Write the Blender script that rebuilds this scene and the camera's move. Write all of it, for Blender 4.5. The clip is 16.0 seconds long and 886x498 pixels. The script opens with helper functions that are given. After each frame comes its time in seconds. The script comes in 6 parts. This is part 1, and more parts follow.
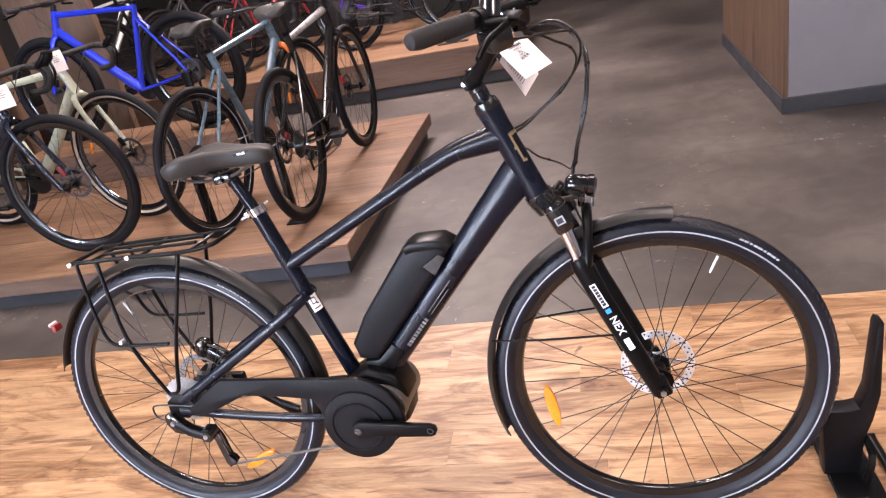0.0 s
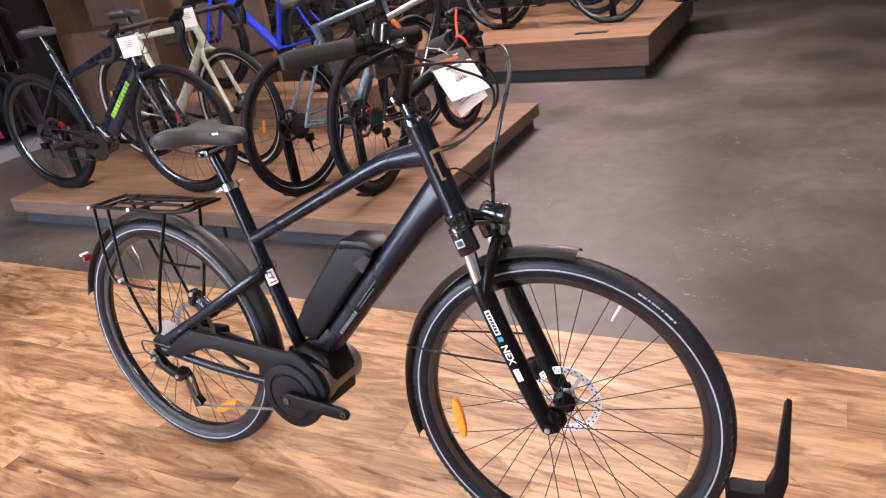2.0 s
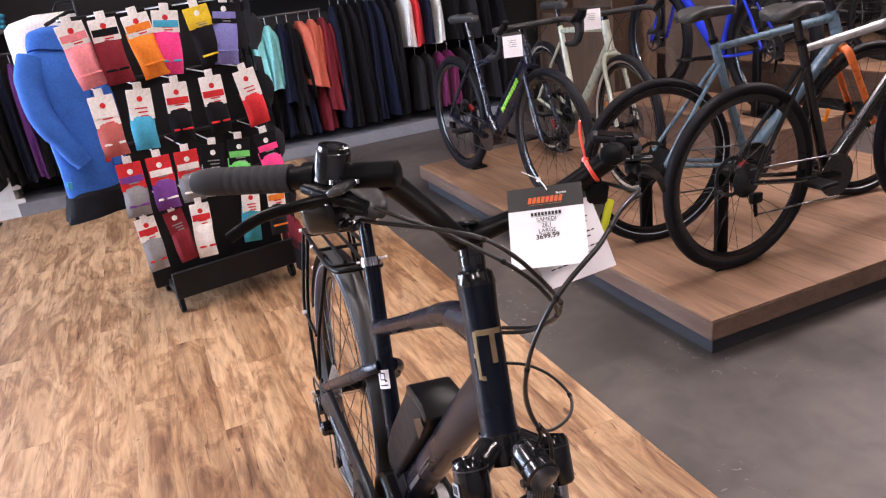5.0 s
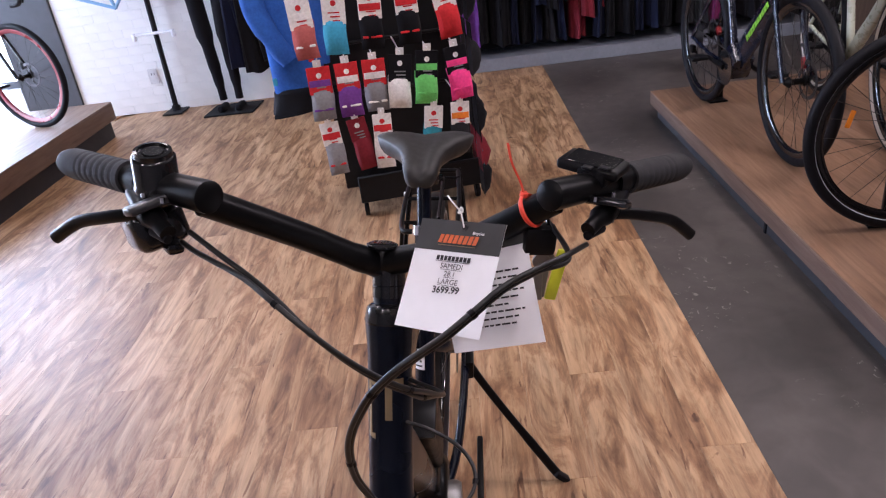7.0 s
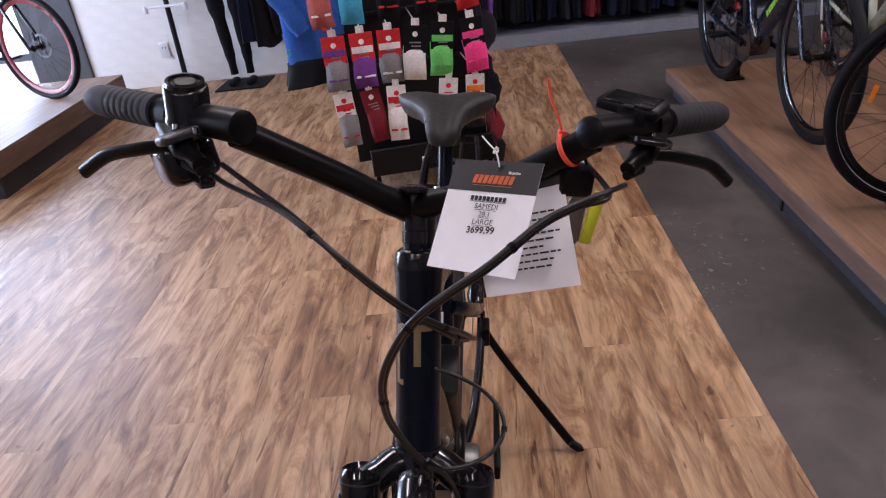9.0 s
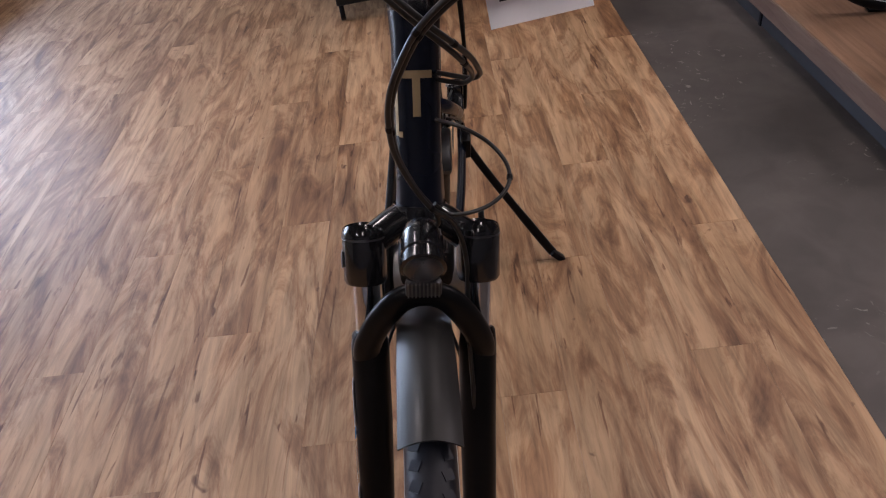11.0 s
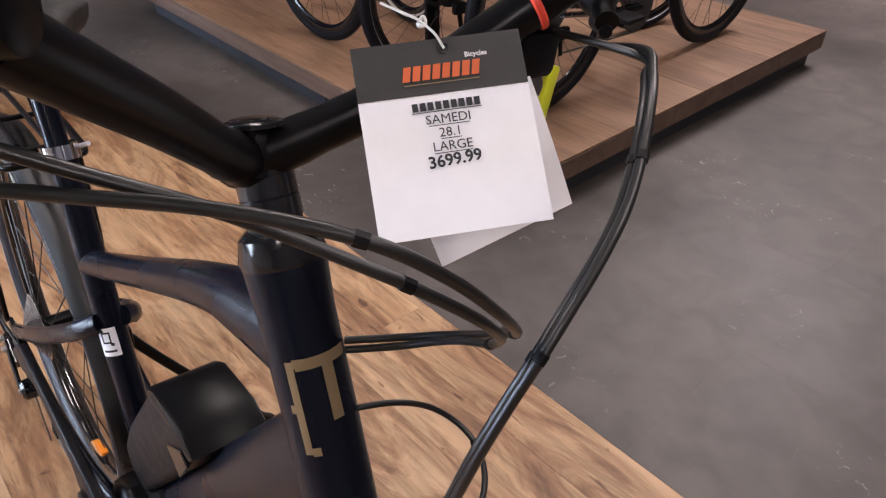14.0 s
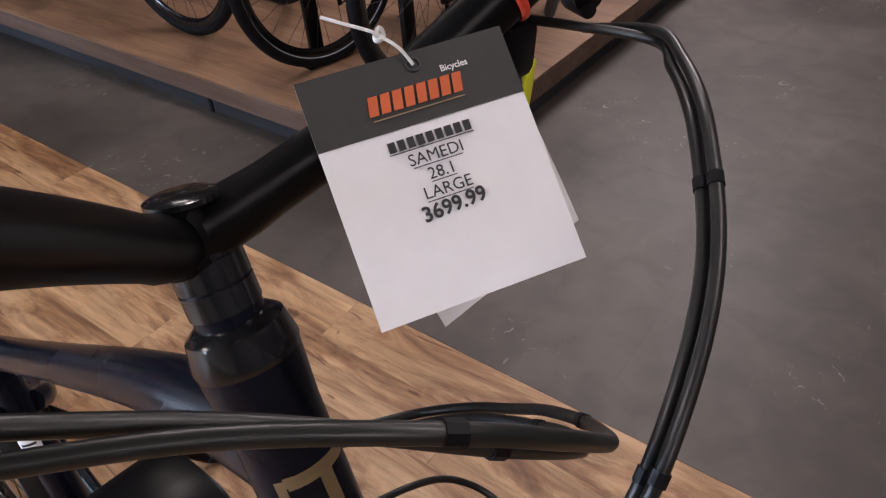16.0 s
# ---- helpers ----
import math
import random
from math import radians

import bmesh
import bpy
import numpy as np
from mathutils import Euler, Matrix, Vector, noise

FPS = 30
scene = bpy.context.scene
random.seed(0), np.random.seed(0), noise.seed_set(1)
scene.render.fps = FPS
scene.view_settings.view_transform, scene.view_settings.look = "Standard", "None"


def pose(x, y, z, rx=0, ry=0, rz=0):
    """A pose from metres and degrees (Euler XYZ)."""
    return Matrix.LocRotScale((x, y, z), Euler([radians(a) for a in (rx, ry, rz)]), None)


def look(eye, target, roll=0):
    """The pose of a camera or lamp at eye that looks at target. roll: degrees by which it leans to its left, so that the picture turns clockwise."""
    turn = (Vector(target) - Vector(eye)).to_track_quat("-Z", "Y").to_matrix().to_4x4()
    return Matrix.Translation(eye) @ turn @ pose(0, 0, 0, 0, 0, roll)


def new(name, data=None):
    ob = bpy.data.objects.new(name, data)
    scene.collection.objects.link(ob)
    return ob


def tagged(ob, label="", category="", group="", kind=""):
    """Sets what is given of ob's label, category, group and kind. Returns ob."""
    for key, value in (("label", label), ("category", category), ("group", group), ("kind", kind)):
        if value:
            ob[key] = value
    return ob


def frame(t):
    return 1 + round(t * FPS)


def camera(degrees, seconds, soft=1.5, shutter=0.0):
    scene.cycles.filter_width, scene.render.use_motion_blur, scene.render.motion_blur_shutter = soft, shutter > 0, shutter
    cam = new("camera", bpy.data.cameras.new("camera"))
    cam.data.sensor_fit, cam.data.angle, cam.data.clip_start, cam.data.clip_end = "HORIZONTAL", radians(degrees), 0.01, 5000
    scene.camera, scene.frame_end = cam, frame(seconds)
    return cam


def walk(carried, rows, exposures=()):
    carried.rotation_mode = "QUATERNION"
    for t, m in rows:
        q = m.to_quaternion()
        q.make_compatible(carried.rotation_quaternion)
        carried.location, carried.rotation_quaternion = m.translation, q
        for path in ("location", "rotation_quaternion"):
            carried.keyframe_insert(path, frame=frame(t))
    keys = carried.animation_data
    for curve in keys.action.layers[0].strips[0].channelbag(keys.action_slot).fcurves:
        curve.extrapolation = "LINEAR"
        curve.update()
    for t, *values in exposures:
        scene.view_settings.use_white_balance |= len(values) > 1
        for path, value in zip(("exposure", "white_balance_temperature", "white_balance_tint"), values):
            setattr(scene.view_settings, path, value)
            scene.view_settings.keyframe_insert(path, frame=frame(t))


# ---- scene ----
cam = camera(63.1, 16.0, soft=1.2)
PATH = [
    (0, (0.654, -1.289, 1.345), (0.124, 0.445, 0.5), -12.4),
    (0.5, (0.745, -1.277, 1.323), (0.157, 0.437, 0.476), -11.6),
    (1, (0.898, -1.341, 1.331), (0.214, 0.348, 0.506), -8.8),
    (1.5, (1.016, -1.305, 1.347), (0.238, 0.336, 0.51), -7.6),
    (2, (1.157, -1.136, 1.353), (0.208, 0.413, 0.517), -8.8),
    (2.5, (1.186, -1.005, 1.354), (0.132, 0.453, 0.48), -8.4),
    (3, (1.119, -0.832, 1.367), (-0.007, 0.58, 0.509), -6.5),
    (3.5, (1.067, -0.656, 1.366), (-0.174, 0.663, 0.516), -4.1),
    (4, (1.113, -0.504, 1.373), (-0.262, 0.704, 0.568), -4.9),
    (4.2, (1.165, -0.445, 1.389), (-0.341, 0.642, 0.647), -6.9),
    (4.5, (1.227, -0.353, 1.389), (-0.432, 0.501, 0.667), -7.2),
    (5, (1.21, -0.215, 1.369), (-0.559, 0.371, 0.643), -7.5),
    (5.2, (1.171, -0.132, 1.366), (-0.608, 0.398, 0.621), -7.6),
    (7.3, (1.048, 0.234, 1.384), (-0.737, 0.015, 0.511), -7.9),
    (7.5, (1.049, 0.23, 1.386), (-0.753, 0.022, 0.543), -7.7),
    (8, (1.044, 0.218, 1.378), (-0.771, 0.027, 0.56), -7.2),
    (8.5, (1.046, 0.209, 1.362), (-0.758, 0.016, 0.521), -7.1),
    (9, (1.057, 0.199, 1.341), (-0.704, 0.007, 0.414), -7.2),
    (9.5, (1.076, 0.191, 1.316), (-0.618, -0.012, 0.272), -8.7),
    (10, (1.091, 0.18, 1.279), (-0.515, -0.011, 0.103), -9.2),
    (10.2, (1.094, 0.178, 1.266), (-0.478, -0.006, 0.043), -9.3),
    (12.3, (1.052, 0.022, 1.217), (-0.537, 0.098, 0.004), -7.0),
    (12.5, (1.037, -0.004, 1.217), (-0.541, 0.219, 0.009), -3.8),
    (13, (0.929, -0.033, 1.2), (-0.56, 0.501, -0.024), 1.0),
    (13.5, (0.786, -0.042, 1.202), (-0.609, 0.734, -0.003), -0.4),
    (14, (0.724, -0.053, 1.234), (-0.528, 0.973, 0.059), -0.2),
    (14.5, (0.666, -0.079, 1.253), (-0.387, 1.185, 0.115), 0.7),
    (15, (0.646, -0.068, 1.238), (-0.328, 1.286, 0.133), -0.6),
    (15.5, (0.636, -0.038, 1.228), (-0.364, 1.203, 0.019), -3.5),
    (16, (0.624, -0.021, 1.222), (-0.413, 1.143, -0.032), -4.8),
]
walk(cam, [(t, look(eye, target, roll)) for t, eye, target, roll in PATH],
     exposures=[(0, 0.49, 6800, 15), (1.5, 0.38, 6800, 15), (3.5, 0.35, 6750, 15), (5, 0.17, 6450, 14), (7.5, -0.50, 6050, 17), (9, -0.68, 6150, 16), (10, -0.92, 6350, 14), (12.5, -1.00, 6350, 12), (13.2, -0.40, 6400, 11), (14, -0.32, 6400, 10), (14.6, -0.70, 6400, 10), (16, -0.74, 6400, 10)])

# ---- world and lights ----
world = bpy.data.worlds.new("world")
scene.world = world
world.use_nodes = True
wn = world.node_tree
sky = wn.nodes.new("ShaderNodeTexSky")
sky.sky_type = 'NISHITA'
sky.sun_disc = False
sky.sun_elevation, sky.sun_rotation = radians(35), radians(200)
wn.links.new(sky.outputs[0], wn.nodes["Background"].inputs[0])
wn.nodes["Background"].inputs[1].default_value = 0.10


def area_lamp(name, place, target, sx, sy, watts, colour):
    d = bpy.data.lights.new(name, 'AREA')
    d.shape, d.size, d.size_y, d.energy, d.color = 'RECTANGLE', sx, sy, watts, colour
    ob = new(name, d)
    ob.matrix_world = look(place, target)
    return ob


CEIL = 3.3
# assumed lights out of view, each wattage set to brighten its own area
# the two at x 2.9 and 3.0 are added to brighten the price tag
LAMPS = [(-3.3, -1.2, 8), (-3.2, 1.9, 9), (-1.2, 1.5, 42), (-1.0, -1.4, 46), (1.3, 1.2, 31), (2.9, -1.5, 47), (3.0, 0.3, 12), (-1.0, 4.6, 195), (2.4, 4.2, 190)]
for lx, ly, W_ in LAMPS:
    area_lamp("unseen_ceiling_lamp", (lx, ly, CEIL - 0.10), (lx, ly, 0), 1.15, 0.28, W_, (1.0, 0.86, 0.87))
area_lamp("window_light", (-5.10, -4.75, 1.6), (-3.6, -3.4, 1.0), 1.6, 2.3, 250, (0.62, 0.76, 1.0))
# daylight from an assumed south window out of view, added for the brick wall
area_lamp("window_light", (-2.7, -5.92, 1.6), (-4.6, -2.4, 1.0), 3.1, 2.4, 430, (0.66, 0.76, 1.0))

# ---- geometry helpers ----


def V(p):
    return np.array(p, float)


def unit(v):
    v = V(v)
    return v / (np.linalg.norm(v) + 1e-12)


def catmull(pts, k=6, closed=False):
    """A smooth line through the points."""
    P = [V(p) for p in pts]
    n = len(P)
    out = []
    for i in range(n if closed else n - 1):
        if closed:
            a, b, c, d = P[(i - 1) % n], P[i], P[(i + 1) % n], P[(i + 2) % n]
        else:
            a, b, c, d = P[max(i - 1, 0)], P[i], P[i + 1], P[min(i + 2, n - 1)]
        for j in range(k):
            t = j / k
            out.append(0.5 * (2 * b + (c - a) * t + (2 * a - 5 * b + 4 * c - d) * t * t + (3 * b - a - 3 * c + d) * t ** 3))
    if not closed:
        out.append(P[-1])
    return out


def sweep(pts, r, n=10, ref=None, closed=False, caps=True):
    """A tube along a line. r: a radius, or one a point, each a number or (across ref, along ref)."""
    P = [V(p) for p in pts]
    m = len(P)
    R = r if isinstance(r, list) else [r] * m
    verts, faces = [], []
    up = None
    for i, p in enumerate(P):
        a, b = (P[(i - 1) % m], P[(i + 1) % m]) if closed else (P[max(i - 1, 0)], P[min(i + 1, m - 1)])
        t = unit(b - a)
        if ref is not None:
            s = unit(V(ref) - t * np.dot(V(ref), t))
        else:
            if up is None:
                up = V((0, 0, 1)) if abs(t[2]) < 0.9 else V((1, 0, 0))
            s = unit(up - t * np.dot(up, t))
            up = s
        q = np.cross(t, s)
        ra, rb = R[i] if isinstance(R[i], tuple) else (R[i], R[i])
        for j in range(n):
            w = 2 * math.pi * j / n
            verts.append(tuple(p + s * rb * math.cos(w) + q * ra * math.sin(w)))
    for i in range(m if closed else m - 1):
        for j in range(n):
            i2, j2 = (i + 1) % m, (j + 1) % n
            faces.append((i * n + j, i * n + j2, i2 * n + j2, i2 * n + j))
    if caps and not closed:
        faces.append(tuple(range(n))[::-1])
        faces.append(tuple((m - 1) * n + j for j in range(n)))
    return verts, faces


def lathe(profile, n=48, a0=0.0, a1=360.0, closed=True, axis="y"):
    """A profile of (radius, along the axis) turned round the axis; closed: the profile is a loop."""
    full = abs(a1 - a0) >= 359.9
    steps = n if full else n + 1
    k = len(profile)
    verts, faces = [], []
    for i in range(steps):
        w = radians(a0 + (a1 - a0) * i / n)
        for r, h in profile:
            if axis == "y":
                verts.append((r * math.cos(w), h, r * math.sin(w)))
            else:
                verts.append((r * math.cos(w), r * math.sin(w), h))
    for i in range(n):
        i2 = (i + 1) % steps
        for j in range(k if closed else k - 1):
            j2 = (j + 1) % k
            faces.append((i * k + j, i * k + j2, i2 * k + j2, i2 * k + j))
    if not full and closed:
        faces.append(tuple(range(k))[::-1])
        faces.append(tuple((steps - 1) * k + j for j in range(k)))
    return verts, faces


def bm_out(bm):
    bm.verts.index_update()
    g = [tuple(v.co) for v in bm.verts], [tuple(v.index for v in f.verts) for f in bm.faces]
    bm.free()
    return g


def rbox(sx, sy, sz, bev=0.003, seg=2, at=(0, 0, 0), turn=(0, 0, 0)):
    """A box with rounded edges round a centre."""
    bm = bmesh.new()
    bmesh.ops.create_cube(bm, size=1)
    bmesh.ops.scale(bm, vec=(sx, sy, sz), verts=bm.verts)
    if bev > 0:
        bmesh.ops.bevel(bm, geom=bm.edges[:], offset=min(bev, 0.45 * min(sx, sy, sz)), segments=seg, affect='EDGES', profile=0.5)
    bmesh.ops.transform(bm, matrix=pose(*at, *turn), verts=bm.verts)
    return bm_out(bm)


def plate(outline, y0, y1, bev=0.004, seg=2, hole=None):
    """An outline of (x, z) pushed out from y0 to y1, its rims rounded."""
    bm = bmesh.new()
    vs = [bm.verts.new((x, y0, z)) for x, z in outline]
    f = bm.faces.new(vs)
    r = bmesh.ops.extrude_face_region(bm, geom=[f])
    bmesh.ops.translate(bm, vec=(0, y1 - y0, 0), verts=[g for g in r["geom"] if isinstance(g, bmesh.types.BMVert)])
    bmesh.ops.recalc_face_normals(bm, faces=bm.faces)
    if bev > 0:
        edges = [e for e in bm.edges if abs(e.verts[0].co.y - e.verts[1].co.y) < 1e-6]
        bmesh.ops.bevel(bm, geom=edges, offset=bev, segments=seg, affect='EDGES', profile=0.5)
    return bm_out(bm)


def moved(g, m):
    return [tuple(m @ Vector(v)) for v in g[0]], g[1]


def mesh_of(name, geoms, mat, sharp=38):
    verts, faces = [], []
    for g in geoms if isinstance(geoms, list) else [geoms]:
        o = len(verts)
        verts += [tuple(map(float, v)) for v in g[0]]
        faces += [tuple(i + o for i in f) for f in g[1]]
    me = bpy.data.meshes.new(name)
    me.from_pydata(verts, [], faces)
    bm = bmesh.new()
    bm.from_mesh(me)
    bmesh.ops.recalc_face_normals(bm, faces=bm.faces)
    bm.to_mesh(me)
    bm.free()
    me.polygons.foreach_set("use_smooth", [True] * len(me.polygons))
    me.set_sharp_from_angle(angle=radians(sharp))
    me.materials.append(mat)
    return me


def part(name, geoms, mat, parent=None, label="", m=None, sharp=38):
    """One mesh object, under a thing or a part where one is given."""
    me = geoms if isinstance(geoms, bpy.types.Mesh) else mesh_of(name, geoms, mat, sharp)
    ob = new(name, me)
    if parent is not None:
        ob.parent = parent
    if m is not None:
        ob.matrix_basis = m
    if label:
        tagged(ob, label)
    return ob


def thing(name, label, category, m=None, group="", kind=""):
    ob = new(name)
    ob.empty_display_size = 0.1
    if m is not None:
        ob.matrix_basis = m
    return tagged(ob, label, category, group, kind)


# ---- materials ----


def nodes_of(name):
    m = bpy.data.materials.new(name)
    m.use_nodes = True
    nt = m.node_tree
    return m, nt, nt.nodes["Principled BSDF"]


def link(nt, a, b):
    nt.links.new(a, b)


def noise_at(nt, scale, detail=4, stretch=(1, 1, 1), rough=0.55, coord="Object", shift=None, twist=0.0):
    tc = nt.nodes.new("ShaderNodeTexCoord")
    mp = nt.nodes.new("ShaderNodeMapping")
    mp.inputs["Scale"].default_value = stretch
    link(nt, tc.outputs[coord], mp.inputs[0])
    if shift is not None:
        link(nt, shift, mp.inputs["Location"])
    no = nt.nodes.new("ShaderNodeTexNoise")
    no.inputs["Scale"].default_value, no.inputs["Detail"].default_value, no.inputs["Roughness"].default_value = scale, detail, rough
    no.inputs["Distortion"].default_value = twist
    link(nt, mp.outputs[0], no.inputs["Vector"])
    return no.outputs["Fac"]


def ramp(nt, fac, stops):
    r = nt.nodes.new("ShaderNodeValToRGB")
    while len(r.color_ramp.elements) < len(stops):
        r.color_ramp.elements.new(0.5)
    for e, (p, c) in zip(r.color_ramp.elements, stops):
        e.position, e.color = p, (*c, 1) if len(c) == 3 else (c[0], c[0], c[0], 1)
    link(nt, fac, r.inputs[0])
    return r.outputs[0]


def bump(nt, bs, height, strength, dist=0.002):
    b = nt.nodes.new("ShaderNodeBump")
    b.inputs["Strength"].default_value, b.inputs["Distance"].default_value = strength, dist
    link(nt, height, b.inputs["Height"])
    link(nt, b.outputs[0], bs.inputs["Normal"])


def mix(nt, fac, a, b, mode="MIX"):
    x = nt.nodes.new("ShaderNodeMix")
    x.data_type, x.blend_type = "RGBA", mode
    for k, v in ((0, fac), (6, a), (7, b)):
        if isinstance(v, (int, float)):
            x.inputs[k].default_value = v
        elif isinstance(v, tuple):
            x.inputs[k].default_value = (*v, 1)
        else:
            link(nt, v, x.inputs[k])
    return x.outputs[2]


def surface(name, c, rough=0.5, metal=0.0, var=0.12, scale=40.0, relief=0.1, dist=0.0006, coat=0.0, sheen=0.0, fine=6.0, spec=0.5):
    """A plain surface with slight mottling, uneven gloss and fine relief."""
    m, nt, bs = nodes_of(name)
    a = noise_at(nt, scale, 5)
    b = noise_at(nt, scale / fine, 3)
    lo, hi = tuple(x * (1 - var) for x in c), tuple(min(1, x * (1 + var)) for x in c)
    col = mix(nt, 0.4, ramp(nt, a, [(0.3, lo), (0.7, hi)]), ramp(nt, b, [(0.35, lo), (0.65, hi)]))
    link(nt, col, bs.inputs["Base Color"])
    link(nt, ramp(nt, b, [(0.3, (max(0.02, rough - 0.06),)), (0.7, (min(1, rough + 0.06),))]), bs.inputs["Roughness"])
    bs.inputs["Metallic"].default_value = metal
    bs.inputs["Specular IOR Level"].default_value = spec
    bs.inputs["Coat Weight"].default_value = coat
    bs.inputs["Coat Roughness"].default_value = 0.08
    if sheen:
        bs.inputs["Sheen Weight"].default_value = sheen
    if relief:
        bump(nt, bs, a, relief, dist)
    return m


def plank_wood(name, tones, rough=0.42, along=(0.9, 9, 9), streak=0.55, random_tone=0.35):
    """Boards with stretched grain, dark streaks and knots, each board its own cut and tone."""
    m, nt, bs = nodes_of(name)
    oi = nt.nodes.new("ShaderNodeObjectInfo")
    mul = nt.nodes.new("ShaderNodeMath")
    mul.operation = "MULTIPLY"
    mul.inputs[1].default_value = 37.0
    link(nt, oi.outputs["Random"], mul.inputs[0])
    ax, ay, az = along
    big = noise_at(nt, 1.0, 4, (ax * 0.7, ay * 0.8, az), 0.6, shift=mul.outputs[0], twist=0.7)
    grain = noise_at(nt, 6.0, 6, (ax * 0.60, ay * 1.35, az), 0.68, shift=mul.outputs[0], twist=0.6)
    dark = noise_at(nt, 1.9, 6, (ax * 0.95, ay * 0.70, az), 0.64, shift=mul.outputs[0], twist=1.9)
    knots = noise_at(nt, 7.0, 3, (ax * 1.5, ay * 0.28, az), 0.5, shift=mul.outputs[0], twist=0.5)
    cracks = noise_at(nt, 2.8, 4, (ax * 0.75, ay * 1.35, az), 0.55, shift=mul.outputs[0], twist=1.9)
    col = ramp(nt, big, [(0.25, tones[0]), (0.45, tones[1]), (0.62, tones[2]), (0.8, tones[1])])
    g = ramp(nt, grain, [(0.30, (0.50,)), (0.58, (1.0,))])
    col = mix(nt, streak, col, g, "MULTIPLY")
    dk = ramp(nt, dark, [(0.33, (0.26, 0.165, 0.115)), (0.44, (0.60, 0.48, 0.40)), (0.555, (1.0, 1.0, 1.0))])
    col = mix(nt, streak, col, dk, "MULTIPLY")
    k = ramp(nt, knots, [(0.235, (0.22, 0.13, 0.09)), (0.285, (1.0, 1.0, 1.0))])
    col = mix(nt, streak, col, k, "MULTIPLY")
    ck = ramp(nt, cracks, [(0.31, (0.34, 0.23, 0.17)), (0.36, (1.0, 1.0, 1.0))])
    col = mix(nt, streak, col, ck, "MULTIPLY")
    t = ramp(nt, oi.outputs["Random"], [(0.0, (1 - random_tone,)), (1.0, (1.0,))])
    col = mix(nt, 1.0, col, t, "MULTIPLY")
    link(nt, col, bs.inputs["Base Color"])
    link(nt, ramp(nt, grain, [(0.3, (rough + 0.1,)), (0.7, (rough - 0.06,))]), bs.inputs["Roughness"])
    bump(nt, bs, grain, 0.18, 0.0008)
    return m


def stone_tile(name):
    """Grey-brown vinyl tiles, clouded, with pale scuffs."""
    m, nt, bs = nodes_of(name)
    oi = nt.nodes.new("ShaderNodeObjectInfo")
    cloud = noise_at(nt, 1.7, 6, (1, 1.7, 1), 0.62, "Generated")
    geo = nt.nodes.new("ShaderNodeNewGeometry")
    no = nt.nodes.new("ShaderNodeTexNoise")
    no.inputs["Scale"].default_value, no.inputs["Detail"].default_value = 1.3, 7
    link(nt, geo.outputs["Position"], no.inputs["Vector"])
    n2 = nt.nodes.new("ShaderNodeTexNoise")
    n2.inputs["Scale"].default_value, n2.inputs["Detail"].default_value, n2.inputs["Distortion"].default_value = 9.0, 6, 0.6
    link(nt, geo.outputs["Position"], n2.inputs["Vector"])
    col = ramp(nt, no.outputs["Fac"], [(0.3, (0.040, 0.034, 0.030)), (0.50, (0.078, 0.066, 0.059)), (0.72, (0.128, 0.109, 0.098))])
    col = mix(nt, 0.5, col, ramp(nt, n2.outputs["Fac"], [(0.35, (0.6,)), (0.65, (1.2,))]), "MULTIPLY")
    col = mix(nt, 1.0, col, ramp(nt, oi.outputs["Random"], [(0, (0.93,)), (1, (1.0,))]), "MULTIPLY")
    # pale scuffs, thin and in patches
    sc = nt.nodes.new("ShaderNodeTexNoise")
    sc.inputs["Scale"].default_value, sc.inputs["Detail"].default_value, sc.inputs["Distortion"].default_value = 26.0, 5, 1.6
    link(nt, geo.outputs["Position"], sc.inputs["Vector"])
    pa = nt.nodes.new("ShaderNodeTexNoise")
    pa.inputs["Scale"].default_value = 1.9
    link(nt, geo.outputs["Position"], pa.inputs["Vector"])
    mask = mix(nt, 1.0, ramp(nt, sc.outputs["Fac"], [(0.635, (0.0,)), (0.70, (0.42,))]), ramp(nt, pa.outputs["Fac"], [(0.52, (0.0,)), (0.60, (1.0,))]), "MULTIPLY")
    col = mix(nt, mask, col, (0.42, 0.39, 0.36))
    link(nt, col, bs.inputs["Base Color"])
    link(nt, ramp(nt, no.outputs["Fac"], [(0.3, (0.44,)), (0.7, (0.60,))]), bs.inputs["Roughness"])
    bump(nt, bs, n2.outputs["Fac"], 0.08, 0.001)
    return m


def glow(name, c, strength):
    m, nt, bs = nodes_of(name)
    bs.inputs["Base Color"].default_value = (*c, 1)
    bs.inputs["Emission Color"].default_value = (*c, 1)
    bs.inputs["Emission Strength"].default_value = strength
    return m


FLOOR_WOOD = plank_wood("acacia_planks", [(0.31, 0.168, 0.080), (0.47, 0.284, 0.148), (0.57, 0.365, 0.205)], 0.46, along=(1.25, 6.5, 6.5), streak=0.85, random_tone=0.10)
TILE = stone_tile("grey_vinyl")
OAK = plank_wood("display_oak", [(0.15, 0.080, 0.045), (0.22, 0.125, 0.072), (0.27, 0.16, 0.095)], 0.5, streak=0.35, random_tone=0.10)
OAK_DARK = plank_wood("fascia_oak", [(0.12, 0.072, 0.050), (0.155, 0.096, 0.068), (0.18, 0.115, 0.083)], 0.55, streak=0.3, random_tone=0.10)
PLINTH = surface("plinth_charcoal", (0.028, 0.030, 0.036), 0.6)
BROWN_PANEL = plank_wood("brown_panel", [(0.075, 0.044, 0.027), (0.105, 0.062, 0.038), (0.13, 0.078, 0.048)], 0.5, along=(9, 9, 0.8), streak=0.25, random_tone=0.1)
GREY_PAINT = surface("grey_paint", (0.16, 0.156, 0.172), 0.6, var=0.05, scale=12)
